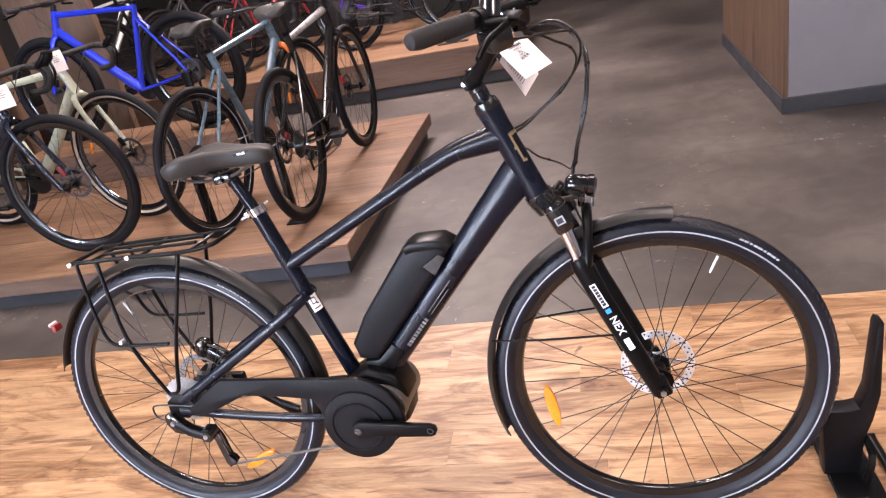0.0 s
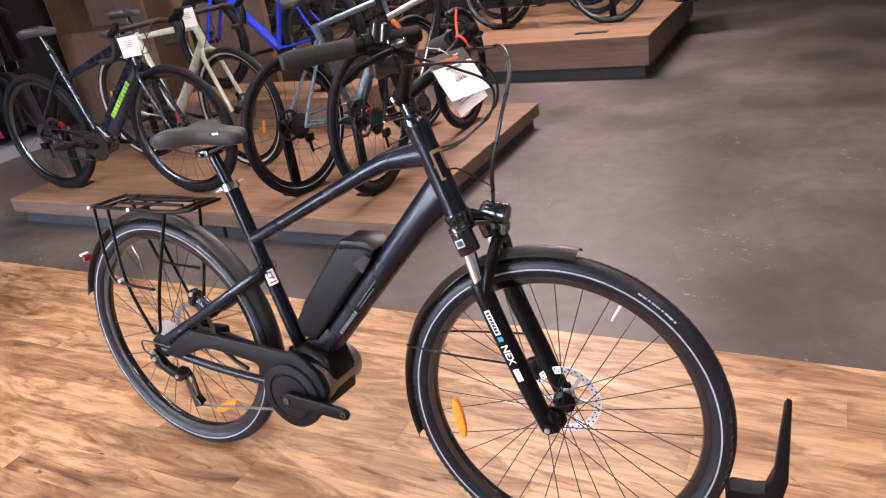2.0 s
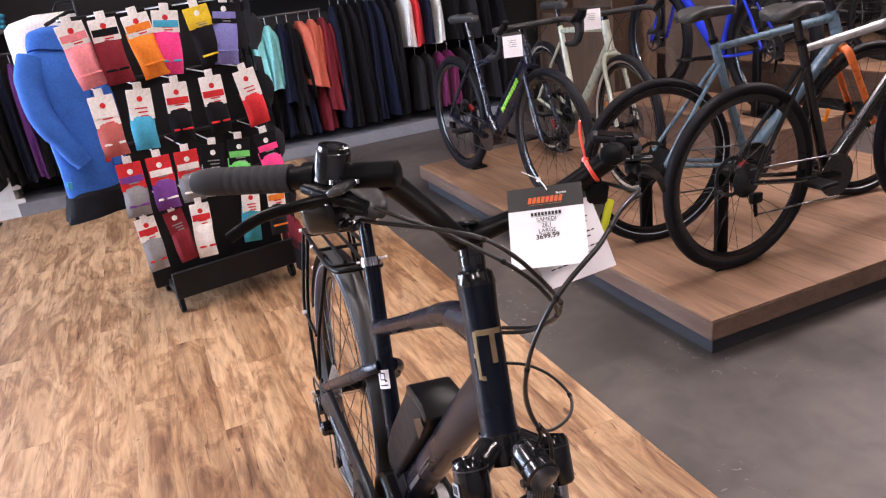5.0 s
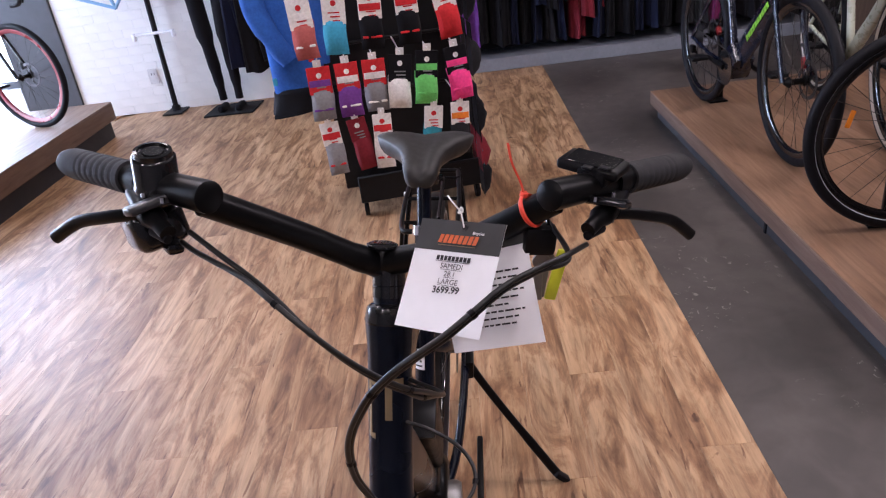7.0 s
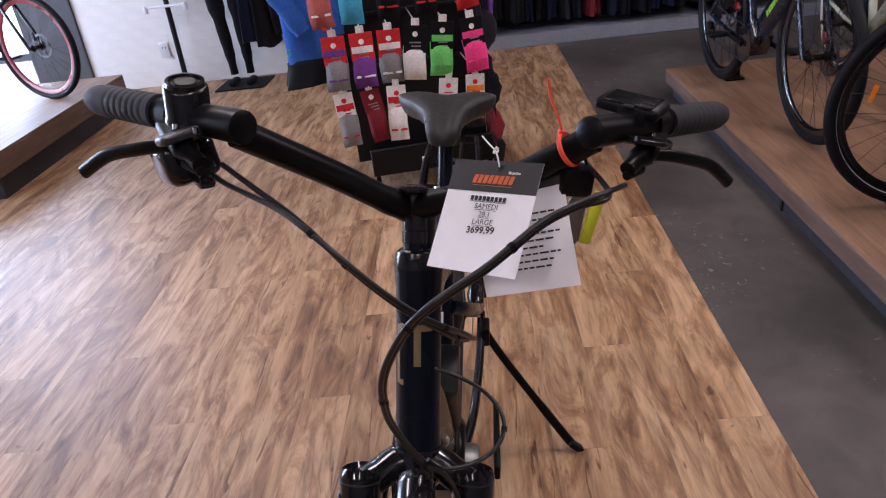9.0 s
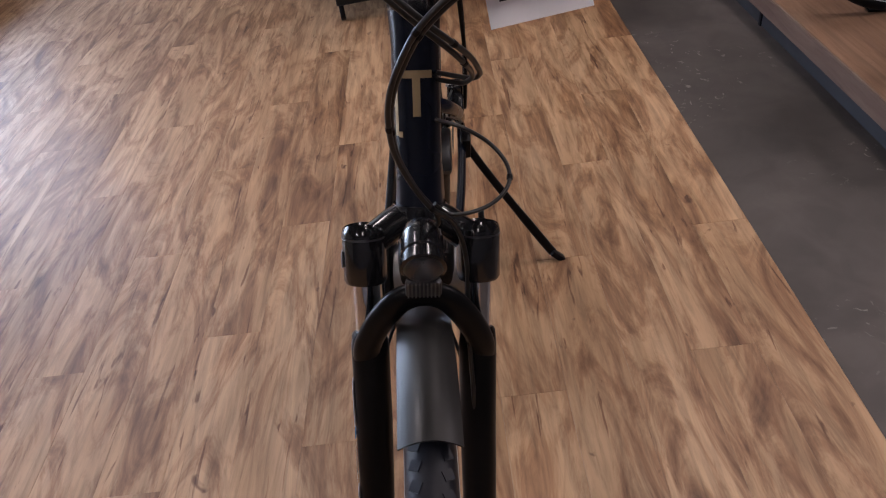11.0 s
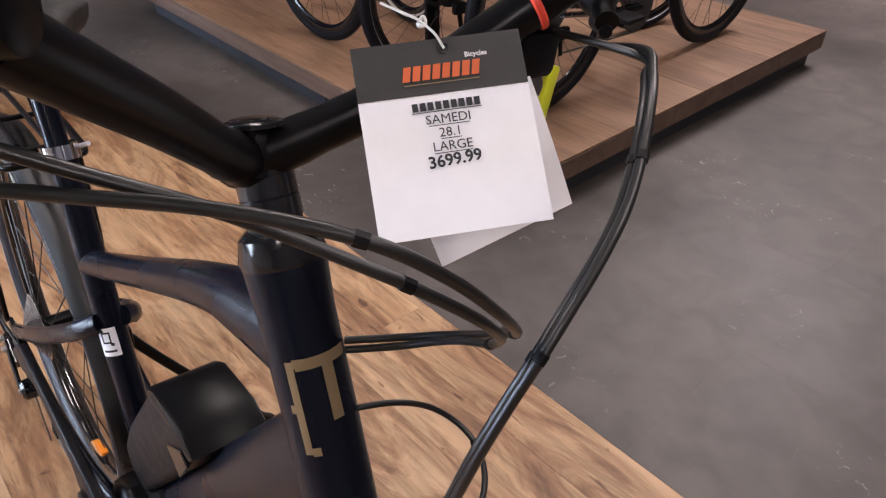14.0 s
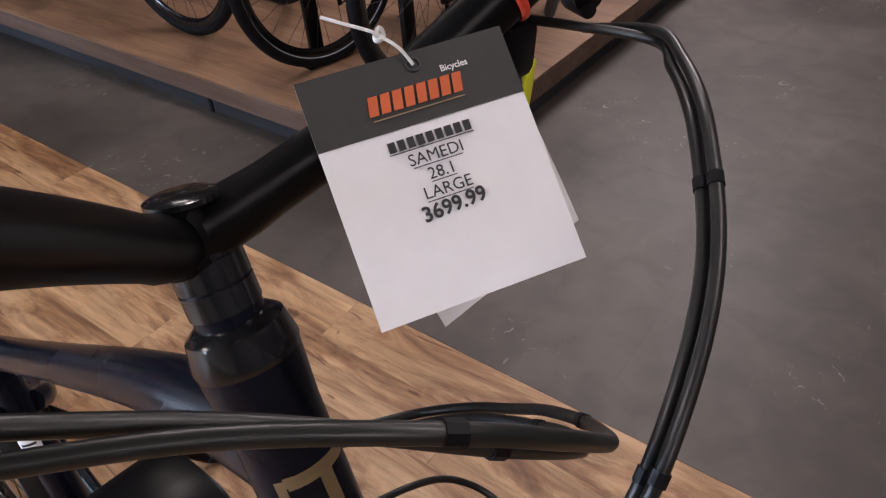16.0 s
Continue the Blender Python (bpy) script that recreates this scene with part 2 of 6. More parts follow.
WHITE_PAINT = surface("white_paint", (0.78, 0.77, 0.74), 0.7, var=0.04, scale=10, relief=0.3, dist=0.002)
DARK_WALL = surface("dark_wall", (0.022, 0.021, 0.022), 0.75, scale=14)
CEILING_PAINT = surface("ceiling_paint", (0.10, 0.10, 0.10), 0.8, scale=10)
SLATE = surface("slate_panel", (0.06, 0.064, 0.07), 0.6, scale=12)
FRAME = surface("satin_blue_black", (0.0030, 0.0046, 0.0105), 0.26, metal=0.0, var=0.1, scale=20, relief=0.0, coat=0.05, spec=0.26)
SATIN = surface("satin_black", (0.004, 0.004, 0.0045), 0.34, scale=60, relief=0.0, spec=0.15)
PLASTIC = surface("black_plastic", (0.005, 0.005, 0.0062), 0.45, scale=350, relief=0.12, dist=0.0003, spec=0.16)
GLOSS = surface("gloss_black", (0.007, 0.007, 0.008), 0.16, scale=100, relief=0.0, coat=0.3)
RUBBER = surface("tyre_rubber", (0.007, 0.007, 0.009), 0.55, scale=260, relief=0.25, dist=0.0006, spec=0.14)
TYRE = surface("city_tyre_rubber", (0.0075, 0.0085, 0.0135), 0.46, scale=260, relief=0.2, dist=0.0005, spec=0.32)
SPROCKET = surface("sprocket_steel", (0.46, 0.45, 0.45), 0.34, metal=0.9, scale=150, relief=0.02)
GRIP_RUBBER = surface("grip_rubber", (0.026, 0.026, 0.028), 0.7, scale=500, relief=0.25, dist=0.0003, spec=0.25)
SADDLE_VINYL = surface("saddle_vinyl", (0.028, 0.027, 0.026), 0.50, scale=420, relief=0.25, dist=0.0003, spec=0.3)
FENDER = surface("fender_grey", (0.010, 0.0095, 0.009), 0.44, scale=120, relief=0.03)
STEEL = surface("steel", (0.86, 0.87, 0.92), 0.42, metal=0.6, scale=150, relief=0.02)
ALLOY = surface("grey_alloy", (0.20, 0.195, 0.19), 0.42, metal=0.8, scale=150)
CHROME = surface("chrome", (0.75, 0.75, 0.78), 0.07, metal=1.0, scale=60, relief=0.0)
DARK_STEEL = surface("dark_steel", (0.10, 0.10, 0.105), 0.35, metal=0.9, scale=150)
SPOKE = surface("spoke_black", (0.03, 0.028, 0.026), 0.35, metal=0.6, relief=0.0)
STRIPE = surface("reflective_stripe", (0.34, 0.36, 0.40), 0.35, relief=0.0)
ORANGE = surface("orange_reflector", (0.85, 0.26, 0.02), 0.18, scale=300, relief=0.4, coat=0.5)
RED_TIE = surface("red_tie", (0.80, 0.075, 0.04), 0.4, relief=0.0)
RED_PLASTIC = surface("red_plastic", (0.22, 0.012, 0.014), 0.3)
PAPER = surface("white_card", (0.90, 0.90, 0.93), 0.75, var=0.03, scale=60, relief=0.05)
CARD_BLACK = surface("black_card", (0.030, 0.029, 0.028), 0.55, scale=90)
INK = surface("ink", (0.02, 0.02, 0.025), 0.6, relief=0.0)
ORANGE_INK = surface("orange_ink", (0.62, 0.12, 0.03), 0.6, relief=0.0)
WHITE_INK = surface("white_ink", (0.8, 0.8, 0.8), 0.6, relief=0.0)
BLUE_INK = surface("blue_ink", (0.02, 0.30, 0.70), 0.5, relief=0.0)
GOLD_INK = surface("bronze_decal", (0.30, 0.22, 0.12), 0.4, metal=0.5, relief=0.0)
DULL_INK = surface("dull_grey_ink", (0.10, 0.095, 0.09), 0.5, relief=0.0)
CABLE = surface("cable_black", (0.010, 0.010, 0.010), 0.38, relief=0.0)
STRING = surface("white_string", (0.7, 0.69, 0.66), 0.8, scale=900, relief=0.5)
LENS, _nt, _bs = nodes_of("clear_lens")
_bs.inputs["Base Color"].default_value = (0.95, 0.96, 0.98, 1)
_bs.inputs["Roughness"].default_value = 0.0
_bs.inputs["Transmission Weight"].default_value = 1.0
LAMP_GLOW = glow("lamp_glow", (1.0, 0.90, 0.78), 9.0)
DAY_GLOW = glow("daylight", (0.80, 0.90, 1.0), 7.0)

# ---- setting ----
ROOM = pose(0, 0, 0, 0, 0, 2.1)
EDGE = 0.847
WEST = -5.28


def structure(name, geoms, mat, label, category, m=None):
    return tagged(part(name, geoms, mat, None, m=m), label, category, kind="structure")


def slab(x0, x1, y0, y1, z0, z1, bev=0.0):
    return rbox(x1 - x0, y1 - y0, z1 - z0, bev, 1, ((x0 + x1) / 2, (y0 + y1) / 2, (z0 + z1) / 2))


wood_floor = structure("floor_1", slab(WEST - 0.1, 4.6, -6.0, EDGE, -0.15, -0.012), FLOOR_WOOD, "warm brown plank floor with dark streaked grain", "floor", ROOM)
grey_floor = structure("floor_2", slab(WEST - 0.1, 4.6, EDGE, 9.0, -0.15, -0.012), TILE, "dark grey vinyl tile floor with pale scuffs", "floor", ROOM)
structure("wall_west", [slab(WEST - 0.12, WEST, -1.33, 9.0, 0, CEIL)], DARK_WALL, "dark wall behind the clothing rails", "wall", ROOM)
structure("wall_west_brick", [slab(WEST - 0.12, -4.88, -2.97, -1.33, 0, CEIL)], WHITE_PAINT, "white painted brick wall", "wall", ROOM)
structure("wall_post", [slab(WEST - 0.14, -4.86, -3.44, -2.973, 0, CEIL, 0.004), slab(WEST - 0.14, WEST + 0.02, -3.62, -3.443, 0, CEIL)], SLATE, "dark grey post beside the shop window", "wall", ROOM)
structure("wall_window", [slab(WEST - 0.12, WEST, -6.0, -3.62, 0, 0.25), slab(WEST - 0.12, WEST, -6.0, -3.62, 2.9, CEIL)], WHITE_PAINT, "white wall round the shop window", "wall", ROOM)
structure("wall_south", [slab(WEST - 0.12, -4.6, -6.12, -6.0, 0, CEIL), slab(-1.2, 4.6, -6.12, -6.0, 0, CEIL), slab(-4.6, -1.2, -6.12, -6.0, 0, 0.25), slab(-4.6, -1.2, -6.12, -6.0, 2.9, CEIL)], WHITE_PAINT, "plain white wall", "wall", ROOM)
# window added out of view as the source of the south daylight
window = thing("unseen_window", "assumed wide shop window with dark frame, out of view", "window", ROOM, kind="structure")
part("window_frame", [slab(-4.6, -4.54, -6.09, -6.03, 0.25, 2.9), slab(-1.26, -1.2, -6.09, -6.03, 0.25, 2.9), slab(-4.54, -1.26, -6.09, -6.03, 0.25, 0.31), slab(-4.54, -1.26, -6.09, -6.03, 2.84, 2.9)], SLATE, window)
pane = part("pane", slab(-4.54, -1.26, -6.065, -6.055, 0.31, 2.84), LENS, window)
pane.visible_shadow = False
structure("backdrop", slab(-7.5, 2.0, -8.1, -8.0, -0.2, 4.0), DAY_GLOW, "bright daylight outside the window", "backdrop", ROOM)
structure("wall_north", slab(WEST - 0.12, 4.6, 9.0, 9.12, 0, CEIL), DARK_WALL, "dark wall at the end of the shop", "wall", ROOM)
structure("wall_east", slab(4.6, 4.72, -6.0, 9.0, 0, CEIL), GREY_PAINT, "plain grey wall", "wall", ROOM)
structure("ceiling", slab(WEST - 0.12, 4.72, -6.12, 9.12, CEIL, CEIL + 0.12), CEILING_PAINT, "dark painted ceiling", "ceiling", ROOM)
window = thing("window_1", "tall bright shop window with dark frame", "window", ROOM, kind="structure")
part("window_frame", [slab(WEST - 0.08, WEST - 0.03, -6.0, -5.94, 0.25, 2.9), slab(WEST - 0.08, WEST - 0.03, -3.68, -3.62, 0.25, 2.9),
                      slab(WEST - 0.08, WEST - 0.03, -5.94, -3.68, 0.25, 0.31), slab(WEST - 0.08, WEST - 0.03, -5.94, -3.68, 2.84, 2.9)], SLATE, window)
pane = part("pane", slab(WEST - 0.06, WEST - 0.052, -5.94, -3.68, 0.31, 2.84), LENS, window)
pane.visible_shadow = False
structure("backdrop", slab(WEST - 2.0, WEST - 1.9, -8.5, -1.5, -0.2, 4.0), DAY_GLOW, "bright daylight outside the window", "backdrop", ROOM)

# fixtures added where the assumed lamps hang, all out of view
for lx, ly, _w in LAMPS:
    fix = thing("unseen_ceiling_light", "assumed rectangular ceiling light, out of view, lit", "ceiling light", pose(lx, ly, CEIL), group="ceiling lights")
    part("housing", rbox(1.3, 0.4, 0.07, 0.006, 2, (0, 0, -0.035)), SATIN, fix)
    part("diffuser", rbox(1.2, 0.32, 0.012, 0.003, 1, (0, 0, -0.072)), LAMP_GLOW, fix)


def display_platform(name, label, x0, x1, y0, y1, h, boards, lift, group="display platforms"):
    """A low display platform: set-back plinth, thick fascia and a boarded top."""
    ob = thing(name, label, "display platform", ROOM, group)
    part("plinth", slab(x0 + 0.035, x1 - 0.035, y0 + 0.035, y1 - 0.035, 0, lift + 0.003, 0.002), PLINTH, ob, "charcoal plinth")
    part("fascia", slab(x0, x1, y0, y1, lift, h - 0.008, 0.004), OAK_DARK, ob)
    w = (y1 - y0) / boards
    for i in range(boards):
        part("board", slab(x0, x1, y0 + i * w + 0.0008, y0 + (i + 1) * w - 0.0008, h - 0.0075, h, 0.0012), OAK, ob)
    return ob


PH = 0.157
display_platform("display_platform", "low oak display platform with charcoal plinth", -3.21, -0.49, 1.293, 3.221, PH, 4, 0.076)
part("plinth_joint", slab(-1.562, -1.546, 1.322, 1.3285, 0, 0.078), RUBBER, bpy.data.objects["display_platform"], "dark joint in the plinth")
display_platform("display_platform", "taller oak display platform at the back", -5.0, -0.028, 4.434, 6.6, 0.32, 4, 0.095)
display_platform("display_platform", "oak display platform before the shop window", -4.25, -2.53, -4.6, -2.43, 0.26, 4, 0.13)

column = thing("column", "square column, brown wood panel and grey painted side", "column", ROOM, kind="structure")
part("core", slab(1.565, 2.9, 2.705, 4.48, 0, CEIL - 0.005), GREY_PAINT, column, "grey painted face")
part("panel", slab(1.542, 1.566, 2.700, 4.49, 0.0, CEIL - 0.006, 0.002), BROWN_PANEL, column, "brown wood panel")
part("baseboard", [slab(1.532, 1.544, 2.690, 4.50, 0, 0.085, 0.002), slab(1.532, 2.91, 2.687, 2.707, 0, 0.085, 0.002)], PLINTH, column)

# ---- the electric bicycle ----
BIKE = pose(0, 0, 0, -5.75, 0, 0)
bike = thing("electric_bicycle", "matte black electric city bicycle leaning on its kickstand", "bicycle", BIKE)
RA, FA, WR = (-0.487, 0, 0.357), (0.668, 0, 0.357), 0.357
head_low, head_top = Vector((0.466, 0, 0.772)), Vector((0.386, 0, 0.972))
steer_axis = (head_top - head_low).normalized()
STEER = Matrix.Translation(head_low) @ Matrix.Rotation(radians(2.8), 4, steer_axis) @ Matrix.Translation(-head_low)
Y = (0, 1, 0)


def xz(pts, y=0.0):
    return [(x, y, z) for x, z in pts]


def words(name, body, size, mat, parent, m, bold=0.0, shear=0.0, align='CENTER'):
    cu = bpy.data.curves.new(name, 'FONT')
    cu.body, cu.size, cu.align_x, cu.align_y, cu.offset, cu.shear, cu.resolution_u = body, size, align, 'CENTER', bold, shear, 3
    tmp = new("tmp", cu)
    bpy.context.view_layer.update()
    me = bpy.data.meshes.new_from_object(tmp.evaluated_get(bpy.context.evaluated_depsgraph_get()))
    bpy.data.objects.remove(tmp)
    me.materials.clear()
    me.materials.append(mat)
    ob = new(name, me)
    ob.parent = parent
    ob.matrix_basis = m
    return ob


def facing(origin, right, up):
    """A pose whose x runs along right and y along up."""
    r = Vector(right).normalized()
    n = r.cross(Vector(up)).normalized()
    u = n.cross(r)
    m = Matrix((r, u, n)).transposed().to_4x4()
    m.translation = origin
    return m


def spoke_mesh(name, r, mat):
    return mesh_of(name, sweep([(0, 0, 0), (0, 0, 1)], r, 5), mat)


def between(a, b):
    a, b = Vector(a), Vector(b)
    q = (b - a).to_track_quat("Z", "Y").to_matrix().to_4x4()
    return Matrix.Translation(a) @ q @ Matrix.Diagonal((1, 1, (b - a).length, 1))


def spoke_ends(count, rim_r, hub_r, hub_w):
    out = []
    for i in range(count):
        w = 2 * math.pi * i / count
        side = 1 if i % 2 else -1
        cross = 1 if (i // 2) % 2 else -1
        h = w + cross * radians(62)
        out.append(((hub_r * math.cos(h), side * hub_w, hub_r * math.sin(h)), (rim_r * math.cos(w), side * 0.004, rim_r * math.sin(w))))
    return out


def circle_profile(rc, r, n=14, squash=1.0):
    return [(rc + r * math.cos(2 * math.pi * i / n), squash * r * math.sin(2 * math.pi * i / n)) for i in range(n)]


def rotor(parent, r_out, y, mat):
    """A brake disc: a drilled steel ring on a star-shaped carrier."""
    d = part("brake_disc", lathe([(r_out, y - 0.0009), (r_out, y + 0.0009), (r_out - 0.017, y + 0.0009), (r_out - 0.017, y - 0.0009)], 64), mat, parent, "perforated steel brake disc")
    holes = []
    for i in range(30):
        for rr, k in ((r_out - 0.0050, 0), (r_out - 0.0115, 6)):
            a = radians(i * 12 + k)
            for s in (-1, 1):
                holes.append(moved(lathe([(0.0021, 0.0), (0.0, 0.0)], 8, closed=False), pose(rr * math.cos(a), y + s * 0.0011, rr * math.sin(a))))
    tagged(part("vent_holes", holes, INK, d), kind="stuff")
    star = []
    for i in range(12):
        a = radians(30 * i)
        for k, r in ((-9, 0.030), (-4, r_out - 0.016), (4, r_out - 0.016), (9, 0.030)) if i % 2 == 0 else ((0, 0.026),):
            star.append((r * math.cos(a + radians(k)), r * math.sin(a + radians(k))))
    part("disc_carrier", plate(star, y - 0.0008, y + 0.0008, 0), mat, d)


def city_wheel(name, m, disc_y, refl, valve, cassette):
    w = part(name, lathe([(0.3145, -0.0125), (0.308, -0.0122), (0.2975, -0.010), (0.2940, -0.004), (0.2940, 0.004), (0.2975, 0.010), (0.308, 0.0122), (0.3145, 0.0125), (0.311, 0.009), (0.311, -0.009)], 72), GLOSS, bike, "black alloy rim", m)
    tyre = part("tyre", lathe([(0.3115, -0.0115), (0.318, -0.0185), (0.327, -0.0225), (0.337, -0.0235), (0.346, -0.020), (0.3525, -0.014), (0.3565, -0.006), (0.357, 0), (0.3565, 0.006), (0.3525, 0.014), (0.346, 0.020), (0.337, 0.0235), (0.327, 0.0225), (0.318, 0.0185), (0.3115, 0.0115)], 96), TYRE, w)
    blocks = []
    for i in range(120):
        a = 360 * i / 120
        for s in (-1, 1):
            g = rbox(0.0036, 0.011, 0.0095, 0.0, 1, (0, 0, 0), (26 * s, 0, 0))
            blocks.append(moved(g, pose(0, 0, 0, 0, -a - s * 0.7, 0) @ pose(0.3512, s * 0.0135, 0, 0, 0, s * 33)))
    part("tread", blocks, TYRE, tyre)
    marks = []
    for i in range(9):
        a = 46 + 1.7 * i
        marks.append(moved(rbox(0.0060, 0.0008, 0.0085 if i % 3 else 0.0050, 0, 1), pose(0, 0, 0, 0, -a, 0) @ pose(0.3435, -0.0222, 0, 0, 0, -28)))
    part("tyre_print", marks, STRIPE, tyre, "row of pale printed marks")
    for s in (-1, 1):
        part("reflective_stripe", lathe([(0.3300, s * 0.0232), (0.3300, s * 0.0240), (0.3330, s * 0.0243), (0.3330, s * 0.0235)], 96), STRIPE, w, "silver reflective stripe")
    part("hub", [lathe([(0.009, -0.05), (0.016, -0.036), (0.026, -0.034), (0.026, -0.031), (0.015, -0.026), (0.015, 0.026), (0.026, 0.031), (0.026, 0.034), (0.016, 0.036), (0.009, 0.05)], 24, closed=False)], SATIN, w)
    sm = spoke_mesh("spoke", 0.0011, SPOKE)
    for a, b in spoke_ends(32, 0.296, 0.024, 0.0325):
        part("spoke", sm, SPOKE, w, m=between(a, b))
    rotor(w, 0.080, disc_y, ALLOY if cassette else STEEL)
    a = radians(refl)
    prof = [(0.020 * math.sin(math.pi * i / 10) if i <= 10 else -0.020 * math.sin(math.pi * (i - 10) / 10), 0.052 * math.cos(math.pi * i / 10)) for i in range(20)]
    prof = [(0.62 * x, z) for x, z in prof]
    part("wheel_reflector", moved(plate(prof, -0.006, 0.006, 0.002), pose(0, 0, 0, 0, -refl, 0) @ pose(0.245, -0.012, 0, 0, 4, 0)), ORANGE, w, "orange wheel reflector")
    v = radians(valve)
    part("valve", sweep([(0.29 * math.cos(v), 0, 0.29 * math.sin(v)), (0.272 * math.cos(v), 0, 0.272 * math.sin(v)), (0.252 * math.cos(v), 0, 0.252 * math.sin(v))], [0.0033, 0.0033, 0.0024], 8), SPROCKET, w)
    if cassette:
        g = []
        for i in range(9):
            r = 0.062 - i * 0.0055
            y = -0.036 - i * 0.0026
            n = 26 - i
            ring = []
            for k in range(2 * n):
                ww = math.pi * k / n
                rr = r + (0.0018 if k % 2 else -0.0018)
                ring.append((rr * math.cos(ww), rr * math.sin(ww)))
            g.append(plate(ring, y - 0.0009, y + 0.0009, 0))
        part("cassette", g, SPROCKET, w, "grey steel cassette")
    return w


city_wheel("rear_wheel", Matrix.Translation(RA), 0.052, -56, 115, True)
front_wheel = city_wheel("front_wheel", STEER @ Matrix.Translation(FA), 0.046, 194, 63, False)

# frame
fr = part("bicycle_frame", [
    sweep([head_low, head_low.lerp(head_top, 0.15), head_low.lerp(head_top, 0.85), head_top], [0.0275, 0.0245, 0.0245, 0.0265], 24, Y)], FRAME, bike, "satin blue-black aluminium frame")
part("down_tube", sweep(xz([(0.432, 0.842), (0.405, 0.812), (0.36, 0.764), (0.26, 0.648), (0.10, 0.462), (0.040, 0.392)]),
                        [(0.040, 0.018), (0.038, 0.022), (0.0345, 0.026), (0.032, 0.028), (0.032, 0.028), (0.032, 0.029)], 24, Y), FRAME, fr)
part("top_tube", sweep(catmull(xz([(-0.128, 0.683), (-0.02, 0.737), (0.10, 0.798), (0.21, 0.854), (0.276, 0.885), (0.318, 0.900), (0.405, 0.917)]), 4),
                       [(0.0165, 0.0180)] * 8 + [(0.0165 + 0.0004 * k, 0.0180 + 0.0004 * k) for k in range(12)] + [(0.0225 + 0.002 * k, 0.0228) for k in range(5)], 20, Y), FRAME, fr)
part("seat_tube", sweep(xz([(-0.028, 0.375), (-0.10, 0.59), (-0.174, 0.812)]), [0.0195, 0.018, 0.018], 20, Y), FRAME, fr)
for s in (-1, 1):
    part("seat_stay", sweep(catmull([(-0.098, s * 0.016, 0.612), (-0.135, s * 0.040, 0.585), (-0.25, s * 0.062, 0.51), (-0.40, s * 0.070, 0.418), (-0.480, s * 0.072, 0.372)], 4),
                            [(0.0135, 0.009)] * 17, 14, Y), FRAME, fr)
    part("chain_stay", sweep(catmull([(-0.05, s * 0.040, 0.300), (-0.15, s * 0.058, 0.306), (-0.32, s * 0.070, 0.325), (-0.485, s * 0.073, 0.348)], 4), [(0.0125, 0.010)] * 13, 14, Y), FRAME, fr)
    part("dropout", plate([(-0.515, 0.335), (-0.47, 0.325), (-0.44, 0.345), (-0.45, 0.385), (-0.49, 0.395), (-0.515, 0.375)], s * 0.071, s * 0.078, 0.002), SATIN, fr)
part("seat_bridge", sweep([(-0.135, -0.04, 0.585), (-0.135, 0.04, 0.585)], 0.008, 10), FRAME, fr)
# head badge and decals
hd = (head_top - head_low).normalized()


def on_head(t, ang, w, h):
    """A thin curved patch on the head tube, t up the tube and ang degrees round it from the front."""
    c = head_low.lerp(head_top, t)
    fwd = Vector((hd.z, 0, -hd.x))
    ve, fa = [], []
    n = 8
    for j in range(2):
        for i in range(n + 1):
            a = radians(ang - w / 2 + w * i / n)
            p = c + (fwd * math.cos(a) + Vector((0, 1, 0)) * math.sin(a)) * 0.0249 + hd * (h * (j - 0.5))
            ve.append(tuple(p))
    for i in range(n):
        fa.append((i, i + 1, n + 2 + i, n + 1 + i))
    return ve, fa


part("badge", [on_head(0.719, -2, 86, 0.0075), on_head(0.615, 2, 18, 0.038)], GOLD_INK, fr, "bronze T-shaped badge")
part("decal", [on_head(0.583, -53, 12, 0.064), on_head(0.724, -41, 13, 0.0060), on_head(0.442, -41, 13, 0.0060), on_head(0.583, -62, 7, 0.0060)], GOLD_INK, fr, "bronze bracket-shaped decal")
seat_low, seat_high = Vector((-0.028, 0, 0.375)), Vector((-0.10, 0, 0.59))


def on_seat_tube(z, ang, w, h, r):
    """A thin curved patch on the seat tube at height z, ang degrees round it from the front."""
    up = (seat_high - seat_low).normalized()
    c = seat_low + (seat_high - seat_low) * ((z - seat_low.z) / (seat_high.z - seat_low.z))
    fwd = Vector((up.z, 0, -up.x))
    n = 8
    ve = []
    for j in (-0.5, 0.5):
        for i in range(n + 1):
            a = radians(ang - w / 2 + w * i / n)
            ve.append(tuple(c + (fwd * math.cos(a) + Vector((0, 1, 0)) * math.sin(a)) * r + up * (h * j)))
    return ve, [(i, i + 1, n + 2 + i, n + 1 + i) for i in range(n)]


part("sticker", on_seat_tube(0.583, -42, 80, 0.040, 0.0190), PAPER, fr, "white sticker")
part("sticker_mark", [on_seat_tube(0.589, -42 + k, 6, 0.016, 0.0193) for k in (-18, 12)] + [on_seat_tube(z, -45, 34, 0.0025, 0.0193) for z in (0.5955, 0.5825)] + [on_seat_tube(0.580, -26, 14, 0.004, 0.0193)], INK, fr)
part("sticker_text", on_seat_tube(0.571, -42, 52, 0.0030, 0.0193), INK, fr)
# lettering on the down tube drawn as plain bars
dvec = Vector((0.36 - 0.10, 0, 0.764 - 0.462)).normalized()
dm = facing(Vector((0.145, -0.0288, 0.512)), dvec, Vector((-dvec.z, 0, dvec.x)))
part("brand_bar", [rbox(0.007, 0.009, 0.0006, 0, 1, (-0.040 + i * 0.0098, -0.012, 0)) for i in range(9)], DULL_INK, fr, "row of dull grey marks", dm)
part("brand_line", rbox(0.095, 0.0022, 0.0006, 0, 1, (0.105, -0.006, 0)), DULL_INK, fr, m=dm)
